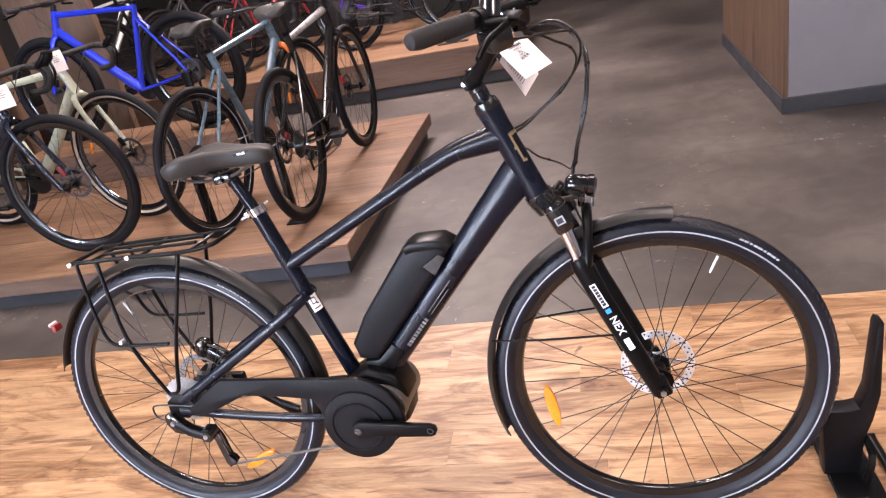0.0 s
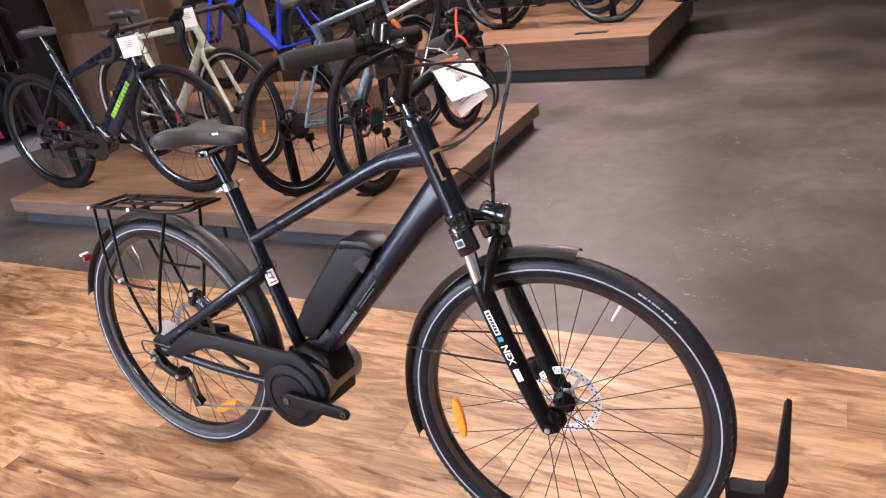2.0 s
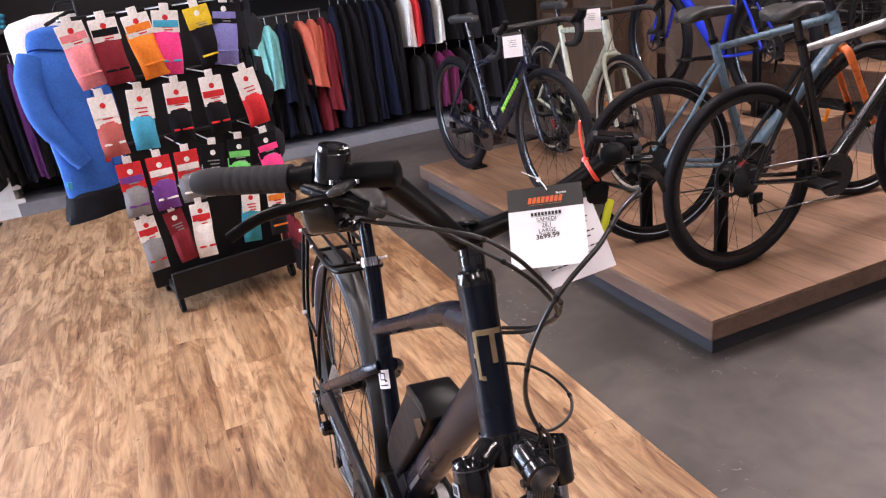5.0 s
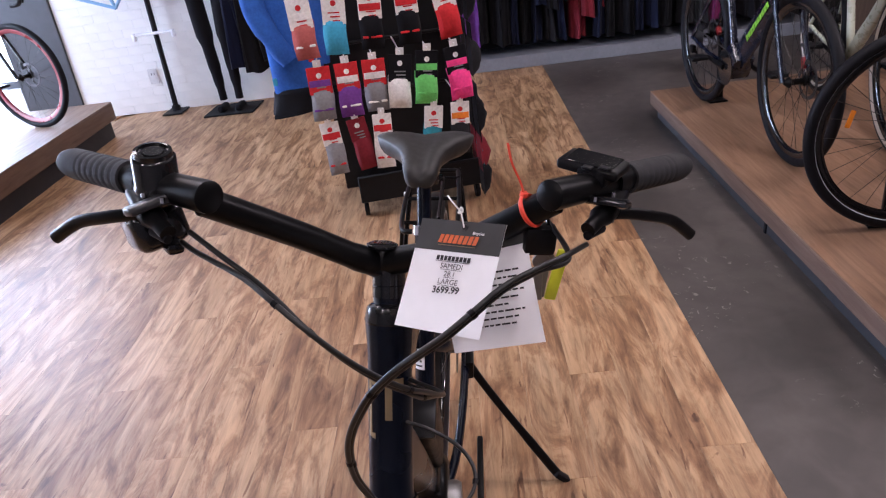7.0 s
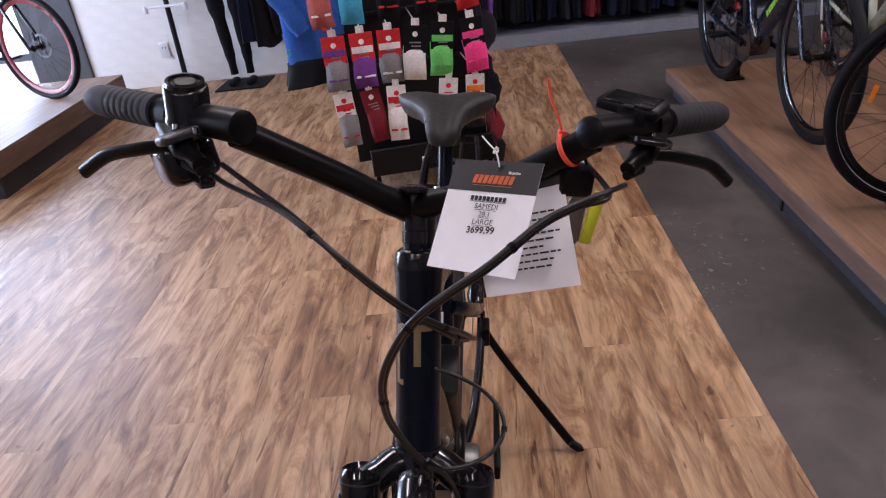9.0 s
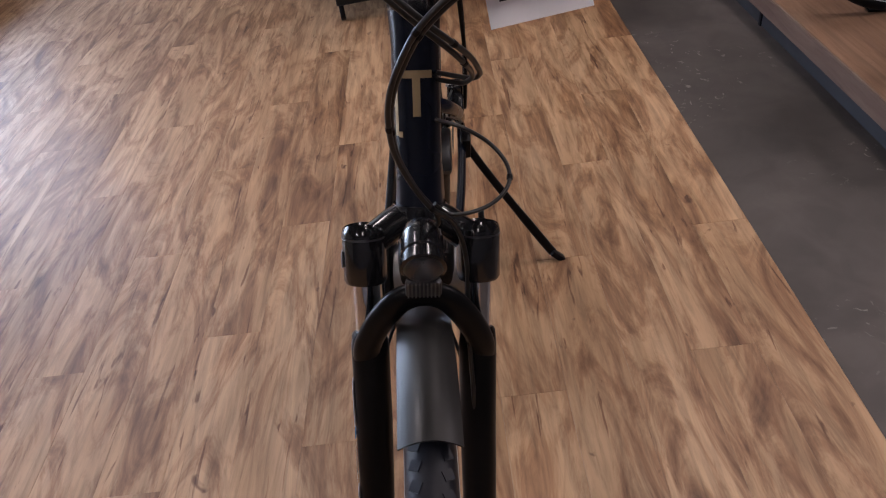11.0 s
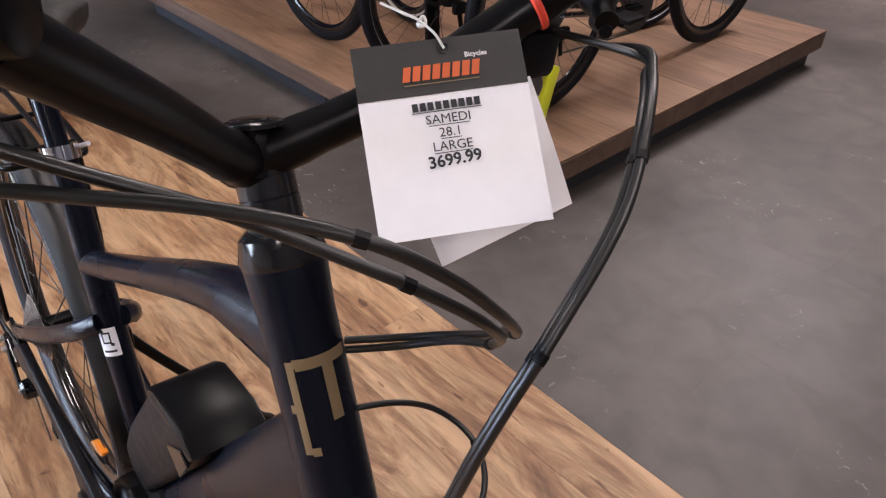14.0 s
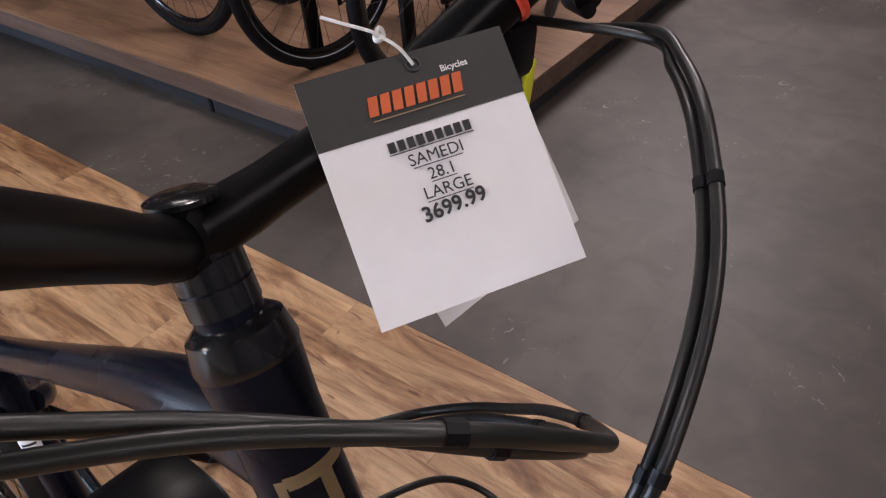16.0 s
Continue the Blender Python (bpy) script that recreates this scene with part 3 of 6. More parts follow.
part("brand_line", rbox(0.075, 0.0016, 0.0006, 0, 1, (0.095, -0.014, 0)), DULL_INK, fr, m=dm)

# motor, chain cover and crank
drive = part("motor", [plate([(-0.055, 0.345), (-0.06, 0.27), (-0.02, 0.235), (0.05, 0.25), (0.098, 0.29), (0.105, 0.36), (0.085, 0.41), (0.02, 0.43), (-0.035, 0.40)], -0.060, 0.044, 0.016, 3)], SATIN, bike, "black mid motor")
part("motor_side", [lathe([(0.054, -0.060), (0.050, -0.069), (0.03, -0.071), (0.03, 0.071), (0.050, 0.069), (0.054, 0.060)], 32)], ALLOY, drive, "bare grey motor housing", pose(0.050, 0, 0.338))
cover = [(-0.375, 0.417), (-0.346, 0.434), (-0.19, 0.430), (-0.038, 0.424)]
cover += [(-0.012 + 0.113 * math.cos(radians(a)), 0.312 + 0.113 * math.sin(radians(a))) for a in (78, 60, 42, 20, 0, -18)]
cover += [(-0.012 + 0.088 * math.cos(radians(a)), 0.306 + 0.088 * math.sin(radians(a))) for a in (-45, -75, -105, -135, -165, 172)]
cover += [(-0.104, 0.345), (-0.118, 0.374), (-0.20, 0.384), (-0.293, 0.390), (-0.338, 0.370), (-0.400, 0.342), (-0.450, 0.340), (-0.455, 0.356)]
guard = part("chain_cover", plate(cover, -0.088, -0.074, 0.004, 3), PLASTIC, bike, "matte black plastic chain cover")
part("cover_disc", [lathe([(0.090, -0.086), (0.088, -0.094), (0.066, -0.097), (0.064, -0.094), (0.061, -0.094), (0.059, -0.0975), (0.0, -0.0985)], 56, closed=False)], PLASTIC, guard, m=pose(-0.010, 0, 0.304))
part("chain_cover_strut", sweep(xz([(-0.235, 0.388), (-0.20, 0.362), (-0.16, 0.345)], -0.078), 0.006, 8, Y), PLASTIC, guard)
crank = part("crank_arm", [plate([(-0.022, 0.292), (-0.018, 0.318), (0.0, 0.327), (0.03, 0.324), (0.165, 0.316), (0.178, 0.310), (0.181, 0.300), (0.176, 0.289), (0.165, 0.285), (0.03, 0.286), (-0.008, 0.281)], -0.117, -0.103, 0.004, 3)], SATIN, bike)
part("crank_bolt", lathe([(0.009, -0.1165), (0.009, -0.1195), (0.006, -0.120), (0.004, -0.118), (0.0, -0.118)], 20, closed=False), DARK_STEEL, crank, m=pose(-0.006, 0, 0.304))
part("pedal_hole", lathe([(0.0075, -0.1165), (0.0075, -0.1185), (0.0052, -0.1185), (0.0052, -0.1165)], 20), DARK_STEEL, crank, m=pose(0.166, 0, 0.301))
left_crank = part("crank_arm", [plate([(0.016, 0.318), (0.02, 0.29), (0.0, 0.280), (-0.165, 0.290), (-0.185, 0.300), (-0.18, 0.316), (-0.165, 0.320), (-0.02, 0.326)], 0.100, 0.113, 0.004, 3)], SATIN, bike)

# battery
bat = [(-0.007, 0.485), (0.032, 0.550), (0.151, 0.700), (0.176, 0.714), (0.240, 0.715), (0.262, 0.703), (0.246, 0.672), (0.075, 0.470), (0.048, 0.440), (0.002, 0.446)]
battery = part("battery", plate(bat, -0.036, 0.036, 0.011, 3), PLASTIC, bike, "black frame battery")
part("battery_cap", plate([(0.157, 0.708), (0.176, 0.719), (0.241, 0.720), (0.266, 0.704), (0.254, 0.690), (0.236, 0.700), (0.182, 0.697), (0.165, 0.692)], -0.0385, 0.0385, 0.005, 2), SATIN, battery)
part("battery_notch", plate([(0.196, 0.664), (0.236, 0.690), (0.250, 0.680), (0.222, 0.640)], -0.0385, -0.0355, 0.001, 1), GLOSS, battery)
part("battery_mount", plate([(0.012, 0.437), (0.048, 0.440), (0.085, 0.478), (0.11, 0.46), (0.07, 0.395), (0.012, 0.40)], -0.031, 0.031, 0.006, 2), SATIN, battery)

# seat post and saddle
post = part("seat_post", sweep(xz([(-0.165, 0.785), (-0.217, 0.905)]), 0.0138, 20, Y), FRAME, bike)
clamp = part("seat_clamp", [moved(lathe([(0.0145, -0.009), (0.0225, -0.009), (0.0225, 0.009), (0.0145, 0.009)], 32, axis="z"), pose(-0.176, 0, 0.818, 0, -20, 0)),
                            rbox(0.016, 0.014, 0.014, 0.003, 2, (-0.198, -0.004, 0.812), (0, -20, 0))], CHROME, post, "polished silver clamp")
part("clamp_lever", sweep(catmull([(-0.204, -0.024, 0.808), (-0.197, -0.004, 0.812), (-0.18, 0.024, 0.82), (-0.16, 0.030, 0.83)], 4), 0.0030, 8), STEEL, clamp)


def saddle_shape():
    rows = [(-0.395, 0.022, 0.946, 0.012), (-0.388, 0.062, 0.951, 0.030), (-0.37, 0.086, 0.961, 0.046), (-0.335, 0.094, 0.971, 0.056), (-0.300, 0.088, 0.975, 0.058), (-0.265, 0.062, 0.974, 0.052),
            (-0.225, 0.042, 0.971, 0.048), (-0.185, 0.034, 0.968, 0.046), (-0.15, 0.032, 0.967, 0.044), (-0.120, 0.028, 0.963, 0.038), (-0.103, 0.018, 0.955, 0.022)]
    ve, fa = [], []
    n = 24
    for x, hw, zt, th in rows:
        x = -0.103 + 0.84 * (x + 0.103)
        for j in range(n):
            a = 2 * math.pi * j / n
            c, s = math.cos(a), math.sin(a)
            y = hw * math.copysign(abs(c) ** 0.75, c)
            z = zt - 0.010 + (0.010 + 0.003 * abs(c)) * s if s > 0 else zt - 0.010 + th * s * (0.55 + 0.45 * abs(c))
            if s > 0.3 and abs(c) < 0.35:
                z -= 0.007 * (1 - abs(c) / 0.35)
            ve.append((x, y, z))
    for i in range(len(rows) - 1):
        for j in range(n):
            fa.append((i * n + j, i * n + (j + 1) % n, (i + 1) * n + (j + 1) % n, (i + 1) * n + j))
    fa.append(tuple(range(n))), fa.append(tuple((len(rows) - 1) * n + j for j in range(n)))
    return ve, fa


saddle = part("saddle", saddle_shape(), SADDLE_VINYL, bike, "dark padded vinyl saddle", sharp=70)
for s in (-1, 1):
    part("saddle_rail", sweep(catmull([(-0.335, s * 0.030, 0.925), (-0.30, s * 0.024, 0.908), (-0.22, s * 0.022, 0.905), (-0.16, s * 0.014, 0.925), (-0.13, 0.004 * s, 0.945)], 4), 0.0036, 8), DARK_STEEL, saddle)
part("saddle_clamp", [rbox(0.046, 0.056, 0.020, 0.005, 2, (-0.225, 0, 0.905), (0, -6, 0)), sweep([(-0.225, -0.036, 0.903), (-0.225, 0.036, 0.903)], 0.006, 10)], GLOSS, saddle)
part("saddle_label", rbox(0.034, 0.0016, 0.0075, 0.0005, 1, (-0.158, -0.0325, 0.957), (0, -5, 7)), PLASTIC, saddle)
words("saddle_text", "WAVE", 0.0068, WHITE_INK, saddle, facing(Vector((-0.158, -0.0337, 0.957)), (1, 0.12, 0.09), (0, 0, 1)), 0.0004)

# mudguards


def mudguard(name, at, r, a0, a1, m, w=0.026):
    prof = []
    for i in range(9):
        t = -1 + 2 * i / 8
        prof.append((r - 0.014 * t * t, w * t))
    prof += [(a - 0.0018, b * 0.97) for a, b in reversed(prof)]
    return part(name, lathe(prof, 48, a0, a1), FENDER, bike, "matte dark plastic mudguard", (m or Matrix()) @ Matrix.Translation(at), sharp=60)


rear_guard = mudguard("rear_mudguard", RA, 0.380, -3, 166, None)
front_guard = mudguard("front_mudguard", FA, 0.376, 82, 200, STEER, 0.029)
part("mudguard_stay", sweep(catmull([(0.322, -0.030, 0.479), (0.35, -0.043, 0.482), (0.45, -0.060, 0.487), (0.56, -0.070, 0.492), (0.600, -0.074, 0.494)], 4), 0.0026, 8), SATIN, front_guard, m=Matrix.Translation((-FA[0], 0, -FA[2])))
part("mudguard_stay", sweep(catmull([(0.322, 0.030, 0.479), (0.35, 0.043, 0.482), (0.45, 0.060, 0.487), (0.56, 0.070, 0.492), (0.600, 0.074, 0.494)], 4), 0.0026, 8), SATIN, front_guard, m=Matrix.Translation((-FA[0], 0, -FA[2])))
tail = part("tail_light", [rbox(0.014, 0.028, 0.020, 0.005, 2, (-0.838, 0, 0.563), (0, -10, 0))], RED_PLASTIC, bike, "small red tail light")
part("tail_light_lens", rbox(0.006, 0.030, 0.010, 0.003, 1, (-0.847, 0, 0.573), (0, -10, 0)), STEEL, tail)

# luggage rack
rack = part("luggage_rack", [sweep(catmull([(-0.66, -0.055, 0.752), (-0.50, -0.060, 0.757), (-0.36, -0.060, 0.757), (-0.285, -0.052, 0.765), (-0.268, -0.030, 0.770), (-0.268, 0.030, 0.770), (-0.285, 0.052, 0.765), (-0.36, 0.060, 0.757), (-0.50, 0.060, 0.757), (-0.66, 0.055, 0.752)], 4), 0.0055, 10),
                            sweep([(-0.665, -0.062, 0.752), (-0.665, 0.062, 0.752)], 0.0055, 10)], SATIN, bike, "black tubular luggage rack")
part("rack_bar", [sweep([(-0.60, -0.02, 0.757), (-0.34, -0.02, 0.765)], 0.0045, 8), sweep([(-0.60, 0.02, 0.757), (-0.34, 0.02, 0.765)], 0.0045, 8)], SATIN, rack)
for x in (-0.60, -0.47, -0.34):
    part("rack_crossbar", sweep([(x, -0.06, 0.757), (x, 0.06, 0.757)], 0.0045, 8), SATIN, rack)
for s in (-1, 1):
    part("rack_leg", [sweep(catmull([(-0.650, s * 0.060, 0.750), (-0.634, s * 0.075, 0.62), (-0.612, s * 0.082, 0.552), (-0.56, s * 0.082, 0.540), (-0.452, s * 0.082, 0.538)], 4), 0.0045, 10),
                      sweep(catmull([(-0.592, s * 0.060, 0.752), (-0.565, s * 0.080, 0.56), (-0.505, s * 0.082, 0.415), (-0.488, s * 0.082, 0.400), (-0.468, s * 0.082, 0.412), (-0.452, s * 0.082, 0.47), (-0.425, s * 0.080, 0.56), (-0.368, s * 0.060, 0.752)], 5), 0.0048, 10)], SATIN, rack)
for p, q in (((-0.575, -0.094, 0.553), (-0.575, -0.075, 0.553)), ((-0.665, -0.068, 0.752), (-0.665, -0.060, 0.752)), ((-0.50, -0.068, 0.757), (-0.50, -0.06, 0.757))):
    part("rack_bolt", sweep([p, q], 0.0050, 10), STEEL, rack, "bright bolt head")

# rear gear and chain
rd = part("rear_derailleur", [plate([(-0.528, 0.340), (-0.505, 0.342), (-0.478, 0.306), (-0.488, 0.286), (-0.512, 0.292), (-0.530, 0.318)], -0.094, -0.066, 0.007, 2)], GLOSS, bike, "black rear gear mechanism")
part("hanger", plate([(-0.520, 0.372), (-0.490, 0.378), (-0.484, 0.345), (-0.500, 0.326), (-0.520, 0.334)], -0.076, -0.068, 0.002, 1), SATIN, rd)
part("parallelogram_link", [sweep([(-0.500, y, 0.318), (-0.470, y - 0.002, 0.296), (-0.428, y - 0.004, 0.284)], [(0.012, 0.004)] * 3, 10, Y) for y in (-0.092, -0.074)], PLASTIC, rd)
part("knuckle", moved(lathe([(0.0, -0.098), (0.014, -0.098), (0.019, -0.093), (0.019, -0.066), (0.0, -0.066)], 24, closed=False), pose(-0.425, 0, 0.282)), GLOSS, rd)
for bx, bz in ((-0.505, 0.322), (-0.508, 0.345), (-0.425, 0.282)):
    part("pivot_bolt", moved(lathe([(0.0, -0.101), (0.005, -0.101), (0.006, -0.099), (0.006, -0.092)], 14, closed=False), pose(bx, 0, bz)), SPROCKET, rd)
for y in (-0.080, -0.060):
    part("cage", sweep(catmull([(-0.424, y, 0.290), (-0.408, y, 0.268), (-0.402, y, 0.236), (-0.396, y, 0.208), (-0.384, y, 0.186)], 3), [(0.010, 0.0016)] * 2 + [(0.0085, 0.0016)] * 8 + [(0.013, 0.0016)] * 3, 12, Y), GLOSS, rd)
for px, pz in ((-0.430, 0.272), (-0.394, 0.193)):
    part("pulley", lathe([(0.016, -0.070), (0.016, -0.064), (0.004, -0.062), (0.004, -0.072)], 18), SATIN, rd, m=pose(px, 0, pz))
part("gear_cable", sweep(catmull([(-0.44, -0.078, 0.36), (-0.52, -0.085, 0.37), (-0.555, -0.085, 0.365), (-0.552, -0.085, 0.335), (-0.525, -0.082, 0.322)], 5), 0.0025, 8), CABLE, rd)
links = []
for i in range(44):
    t = i / 43
    p = Vector((-0.388, -0.066, 0.180)).lerp(Vector((-0.065, -0.062, 0.232)), t)
    links.append(rbox(0.0085, 0.0055 if i % 2 else 0.0075, 0.0075, 0.002, 1, tuple(p), (0, -9, 0)))
for i in range(16):
    p = Vector((-0.405, -0.066, 0.205)).lerp(Vector((-0.425, -0.066, 0.262)), i / 15)
    links.append(rbox(0.0085, 0.0065, 0.0055, 0.0015, 1, tuple(p)))
part("chain", links, ALLOY, bike, "steel chain")
caliper = part("rear_brake_caliper", [rbox(0.062, 0.036, 0.042, 0.012, 3, (-0.435, 0.060, 0.428), (0, 35, 0)), rbox(0.036, 0.038, 0.052, 0.013, 3, (-0.468, 0.058, 0.452), (0, 10, 0))], GLOSS, bike, "gloss black brake caliper")
part("caliper_mount", sweep([(-0.405, 0.066, 0.405), (-0.440, 0.066, 0.400), (-0.478, 0.066, 0.430)], 0.0085, 10), SATIN, caliper)
for bx, bz in ((-0.412, 0.418), (-0.462, 0.470)):
    part("caliper_bolt", sweep([(bx, 0.036, bz), (bx, 0.048, bz)], 0.0055, 12), SPROCKET, caliper)
part("brake_hose", sweep(catmull([(-0.448, 0.050, 0.462), (-0.400, 0.040, 0.452), (-0.378, 0.052, 0.430), (-0.355, 0.062, 0.428), (-0.25, 0.066, 0.492), (-0.14, 0.040, 0.565)], 5), 0.0026, 8), CABLE, caliper)

# kickstand on the far side
ks = part("kickstand", [sweep(catmull([(-0.415, 0.085, 0.335), (-0.405, 0.115, 0.29), (-0.385, 0.18, 0.205), (-0.352, 0.285, 0.075), (-0.345, 0.305, 0.052)], 4), [0.010] * 10 + [0.0115] * 7, 12),
                        rbox(0.06, 0.022, 0.05, 0.006, 2, (-0.42, 0.083, 0.335))], SATIN, bike)
part("kickstand_foot", rbox(0.026, 0.050, 0.016, 0.005, 2, (-0.343, 0.318, 0.042), (-42, 0, 12)), RUBBER, ks)

# suspension fork
fork = part("suspension_fork", [sweep([(0.4585, 0, 0.791), (0.461, 0, 0.785), (0.477, 0, 0.752)], [0.0285, 0.0295, 0.024], 28, Y),
                                sweep(catmull([(0.498, -0.062, 0.764), (0.487, -0.046, 0.768), (0.473, -0.023, 0.778), (0.468, 0, 0.783), (0.473, 0.023, 0.778), (0.487, 0.046, 0.768), (0.498, 0.062, 0.764)], 5), [(0.0165, 0.0195)] * 31, 18, (1, 0, 0))], GLOSS, bike, "black suspension fork", STEER)
for s in (-1, 1):
    cap = part("fork_crown_cap", [sweep([(0.4895, s * 0.060, 0.7825), (0.490, s * 0.060, 0.782), (0.4915, s * 0.060, 0.777), (0.511, s * 0.060, 0.731), (0.513, s * 0.060, 0.727)], [0.0185, 0.0218, 0.0232, 0.0232, 0.021], 28, Y)], GLOSS, fork)
    part("cap_ring", sweep([(0.4928, s * 0.060, 0.7745), (0.4936, s * 0.060, 0.7727)], 0.0235, 28, Y), DARK_STEEL, cap)
    part("stanchion", sweep([(0.502, s * 0.060, 0.75), (0.536, s * 0.060, 0.635)], 0.0145, 24, Y), CHROME, fork, "chromed stanchion tube")
    part("fork_leg", [sweep([(0.526, s * 0.060, 0.667), (0.528, s * 0.060, 0.664), (0.533, s * 0.060, 0.648), (0.566, s * 0.060, 0.565), (0.62, s * 0.061, 0.445), (0.652, s * 0.061, 0.375), (0.662, s * 0.061, 0.345)], [0.0165, 0.0195, 0.0212, 0.021, 0.020, 0.0185, 0.015], 22, Y),
                      rbox(0.036, 0.018, 0.05, 0.006, 2, (0.664, s * 0.062, 0.362), (0, -22, 0)),
                      sweep([(0.668, s * 0.058, 0.357), (0.668, s * 0.083, 0.357)], 0.010, 14)], SATIN, fork)
part("fork_arch", [sweep(catmull([(0.540, -0.064, 0.622), (0.546, -0.062, 0.662), (0.550, -0.047, 0.702), (0.552, -0.025, 0.734), (0.552, 0, 0.743), (0.552, 0.025, 0.734), (0.550, 0.047, 0.702), (0.546, 0.062, 0.662), (0.540, 0.064, 0.622)], 5), [(0.0150, 0.0105)] * 41, 16, (1, 0, 0))], SATIN, fork)
part("crown_mark", [rbox(0.019, 0.0012, 0.017, 0.0005, 1, (0.502, -0.0835, 0.752), (0, -22, 0))], STRIPE, fork)
part("crown_mark_inner", [rbox(0.013, 0.0012, 0.011, 0.0005, 1, (0.502, -0.0841, 0.752), (0, -22, 0))], INK, fork)
lv = Vector((0.62 - 0.566, 0, 0.445 - 0.565)).normalized()
lm = facing(Vector((0.594, -0.0818, 0.505)), lv, Vector((-lv.z, 0, lv.x)))
part("leg_plate", rbox(0.056, 0.0125, 0.0008, 0.0003, 1, (-0.088, 0.002, 0)), PAPER, fork, "white maker's strip", lm)
part("leg_plate_bar", [rbox(0.0055, 0.0075, 0.0008, 0, 1, (-0.110 + 0.0072 * i, 0.002, 0.0006)) for i in range(7)], INK, fork, m=lm)
part("leg_square", rbox(0.010, 0.011, 0.0008, 0, 1, (-0.050, 0.002, 0)), BLUE_INK, fork, "blue square mark", lm)
words("leg_text", "NEX", 0.022, WHITE_INK, fork, lm @ pose(-0.014, 0.002, 0.0004), 0.0005)
part("leg_box", rbox(0.028, 0.013, 0.0008, 0.0003, 1, (0.034, 0.002, 0)), PAPER, fork, m=lm)
part("front_brake_caliper", [rbox(0.058, 0.034, 0.036, 0.008, 2, (0.618, 0.064, 0.425), (0, 62, 0)), rbox(0.030, 0.028, 0.055, 0.008, 2, (0.596, 0.058, 0.415), (0, -22, 0))], SATIN, fork)
part("axle_nut", [sweep([(0.668, -0.088, 0.357), (0.668, -0.080, 0.357)], 0.006, 10)], SPROCKET, fork)

# headlight
HL = pose(0.543, 0, 0.798, 0, 101, 0) @ Matrix.Scale(1.10, 4)
lamp = part("headlight", [moved(lathe([(0.0, -0.026), (0.010, -0.025), (0.0165, -0.019), (0.0188, -0.008), (0.0190, 0.010), (0.0175, 0.0115), (0.0175, 0.014), (0.0200, 0.0155), (0.0205, 0.026), (0.0175, 0.0275)], 36, closed=False, axis="z"), HL),
                          rbox(0.014, 0.016, 0.04, 0.004, 2, (0.545, 0, 0.772), (0, 8, 0))], GLOSS, bike, "gloss black headlight", STEER)
part("headlight_lens", moved(lathe([(0.0178, 0.0265), (0.015, 0.030), (0.008, 0.032), (0.0, 0.0325)], 28, closed=False, axis="z"), HL), LENS, lamp)
part("headlight_mirror", moved(lathe([(0.0175, 0.026), (0.010, 0.016), (0.005, 0.010), (0.0, 0.009)], 28, closed=False, axis="z"), HL), DARK_STEEL, lamp)
refl_part = part("headlight_reflector", rbox(0.008, 0.036, 0.022, 0.003, 2, (0.566, 0, 0.764), (0, 8, 0)), DARK_STEEL, lamp, "ribbed clear reflector")
part("reflector_ribs", [rbox(0.002, 0.0016, 0.020, 0, 1, (0.5702, -0.0152 + 0.0038 * i, 0.7636), (0, 8, 0)) for i in range(9)], ALLOY, refl_part)
part("headlight_bracket", [rbox(0.05, 0.012, 0.010, 0.003, 2, (0.525, 0, 0.772), (0, -5, 0)), sweep([(0.545, -0.014, 0.770), (0.545, 0.014, 0.770)], 0.0055, 10)], DARK_STEEL, lamp)

# stem and handlebar
BAR_ENDS = {-1: (Vector((0.473, -0.157, 1.150)), Vector((0.306, -0.338, 1.113))), 1: (Vector((0.466, 0.138, 1.160)), Vector((0.287, 0.338, 1.130)))}
HB = Matrix.Translation((0.37, 0, 1.05)) @ Matrix.Rotation(radians(-2.6), 4, 'X') @ Matrix.Translation((-0.37, 0, -1.05)) @ Matrix.Translation(head_low) @ Matrix.Rotation(radians(7.0), 4, steer_axis) @ Matrix.Translation(-head_low)
stem = part("stem", [sweep([head_top + steer_axis * d for d in (0.0, 0.004, 0.018, 0.022)], [0.0265, 0.0275, 0.0245, 0.019], 28, Y)], GLOSS, bike, "gloss black headset and stem", STEER)
part("stem_tube", sweep([head_top + steer_axis * 0.015, head_top + steer_axis * 0.078], 0.0172, 24, Y), FRAME, stem)
for d in (0.028, 0.042, 0.055):
    part("spacer", sweep([head_top + steer_axis * d, head_top + steer_axis * (d + 0.0125)], 0.0181, 24, Y), GLOSS, stem)
part("stem_clamp", [sweep([head_top + steer_axis * 0.062, head_top + steer_axis * 0.068, head_top + steer_axis * 0.082], [0.0195, 0.0215, 0.018], 24, Y),
                    rbox(0.020, 0.026, 0.018, 0.006, 2, (0.353, 0, 1.024), (0, -22, 0))], SATIN, stem)
part("stem_bolt", [sweep([(0.346, -0.0195, 1.030), (0.346, -0.0145, 1.030)], 0.0052, 12)], STEEL, stem)
bars = part("handlebar", [sweep(catmull([(0.360, -0.008, 1.031), (0.378, s * 0.024 - 0.008, 1.046), (0.414, s * 0.084 - 0.004, 1.088), tuple(BAR_ENDS[s][0] + Vector((-0.010, s * 0.008, -0.008)))], 5), [0.0165] * 3 + [0.0148] * 3 + [0.0135] * 10, 20) for s in (-1, 1)]
            + [sweep([(0.350, -0.008, 1.025), (0.366, -0.008, 1.037), (0.376, -0.008, 1.041)], [0.016, 0.0195, 0.014], 20, Y)], SATIN, bike, "black forked handlebar", HB)
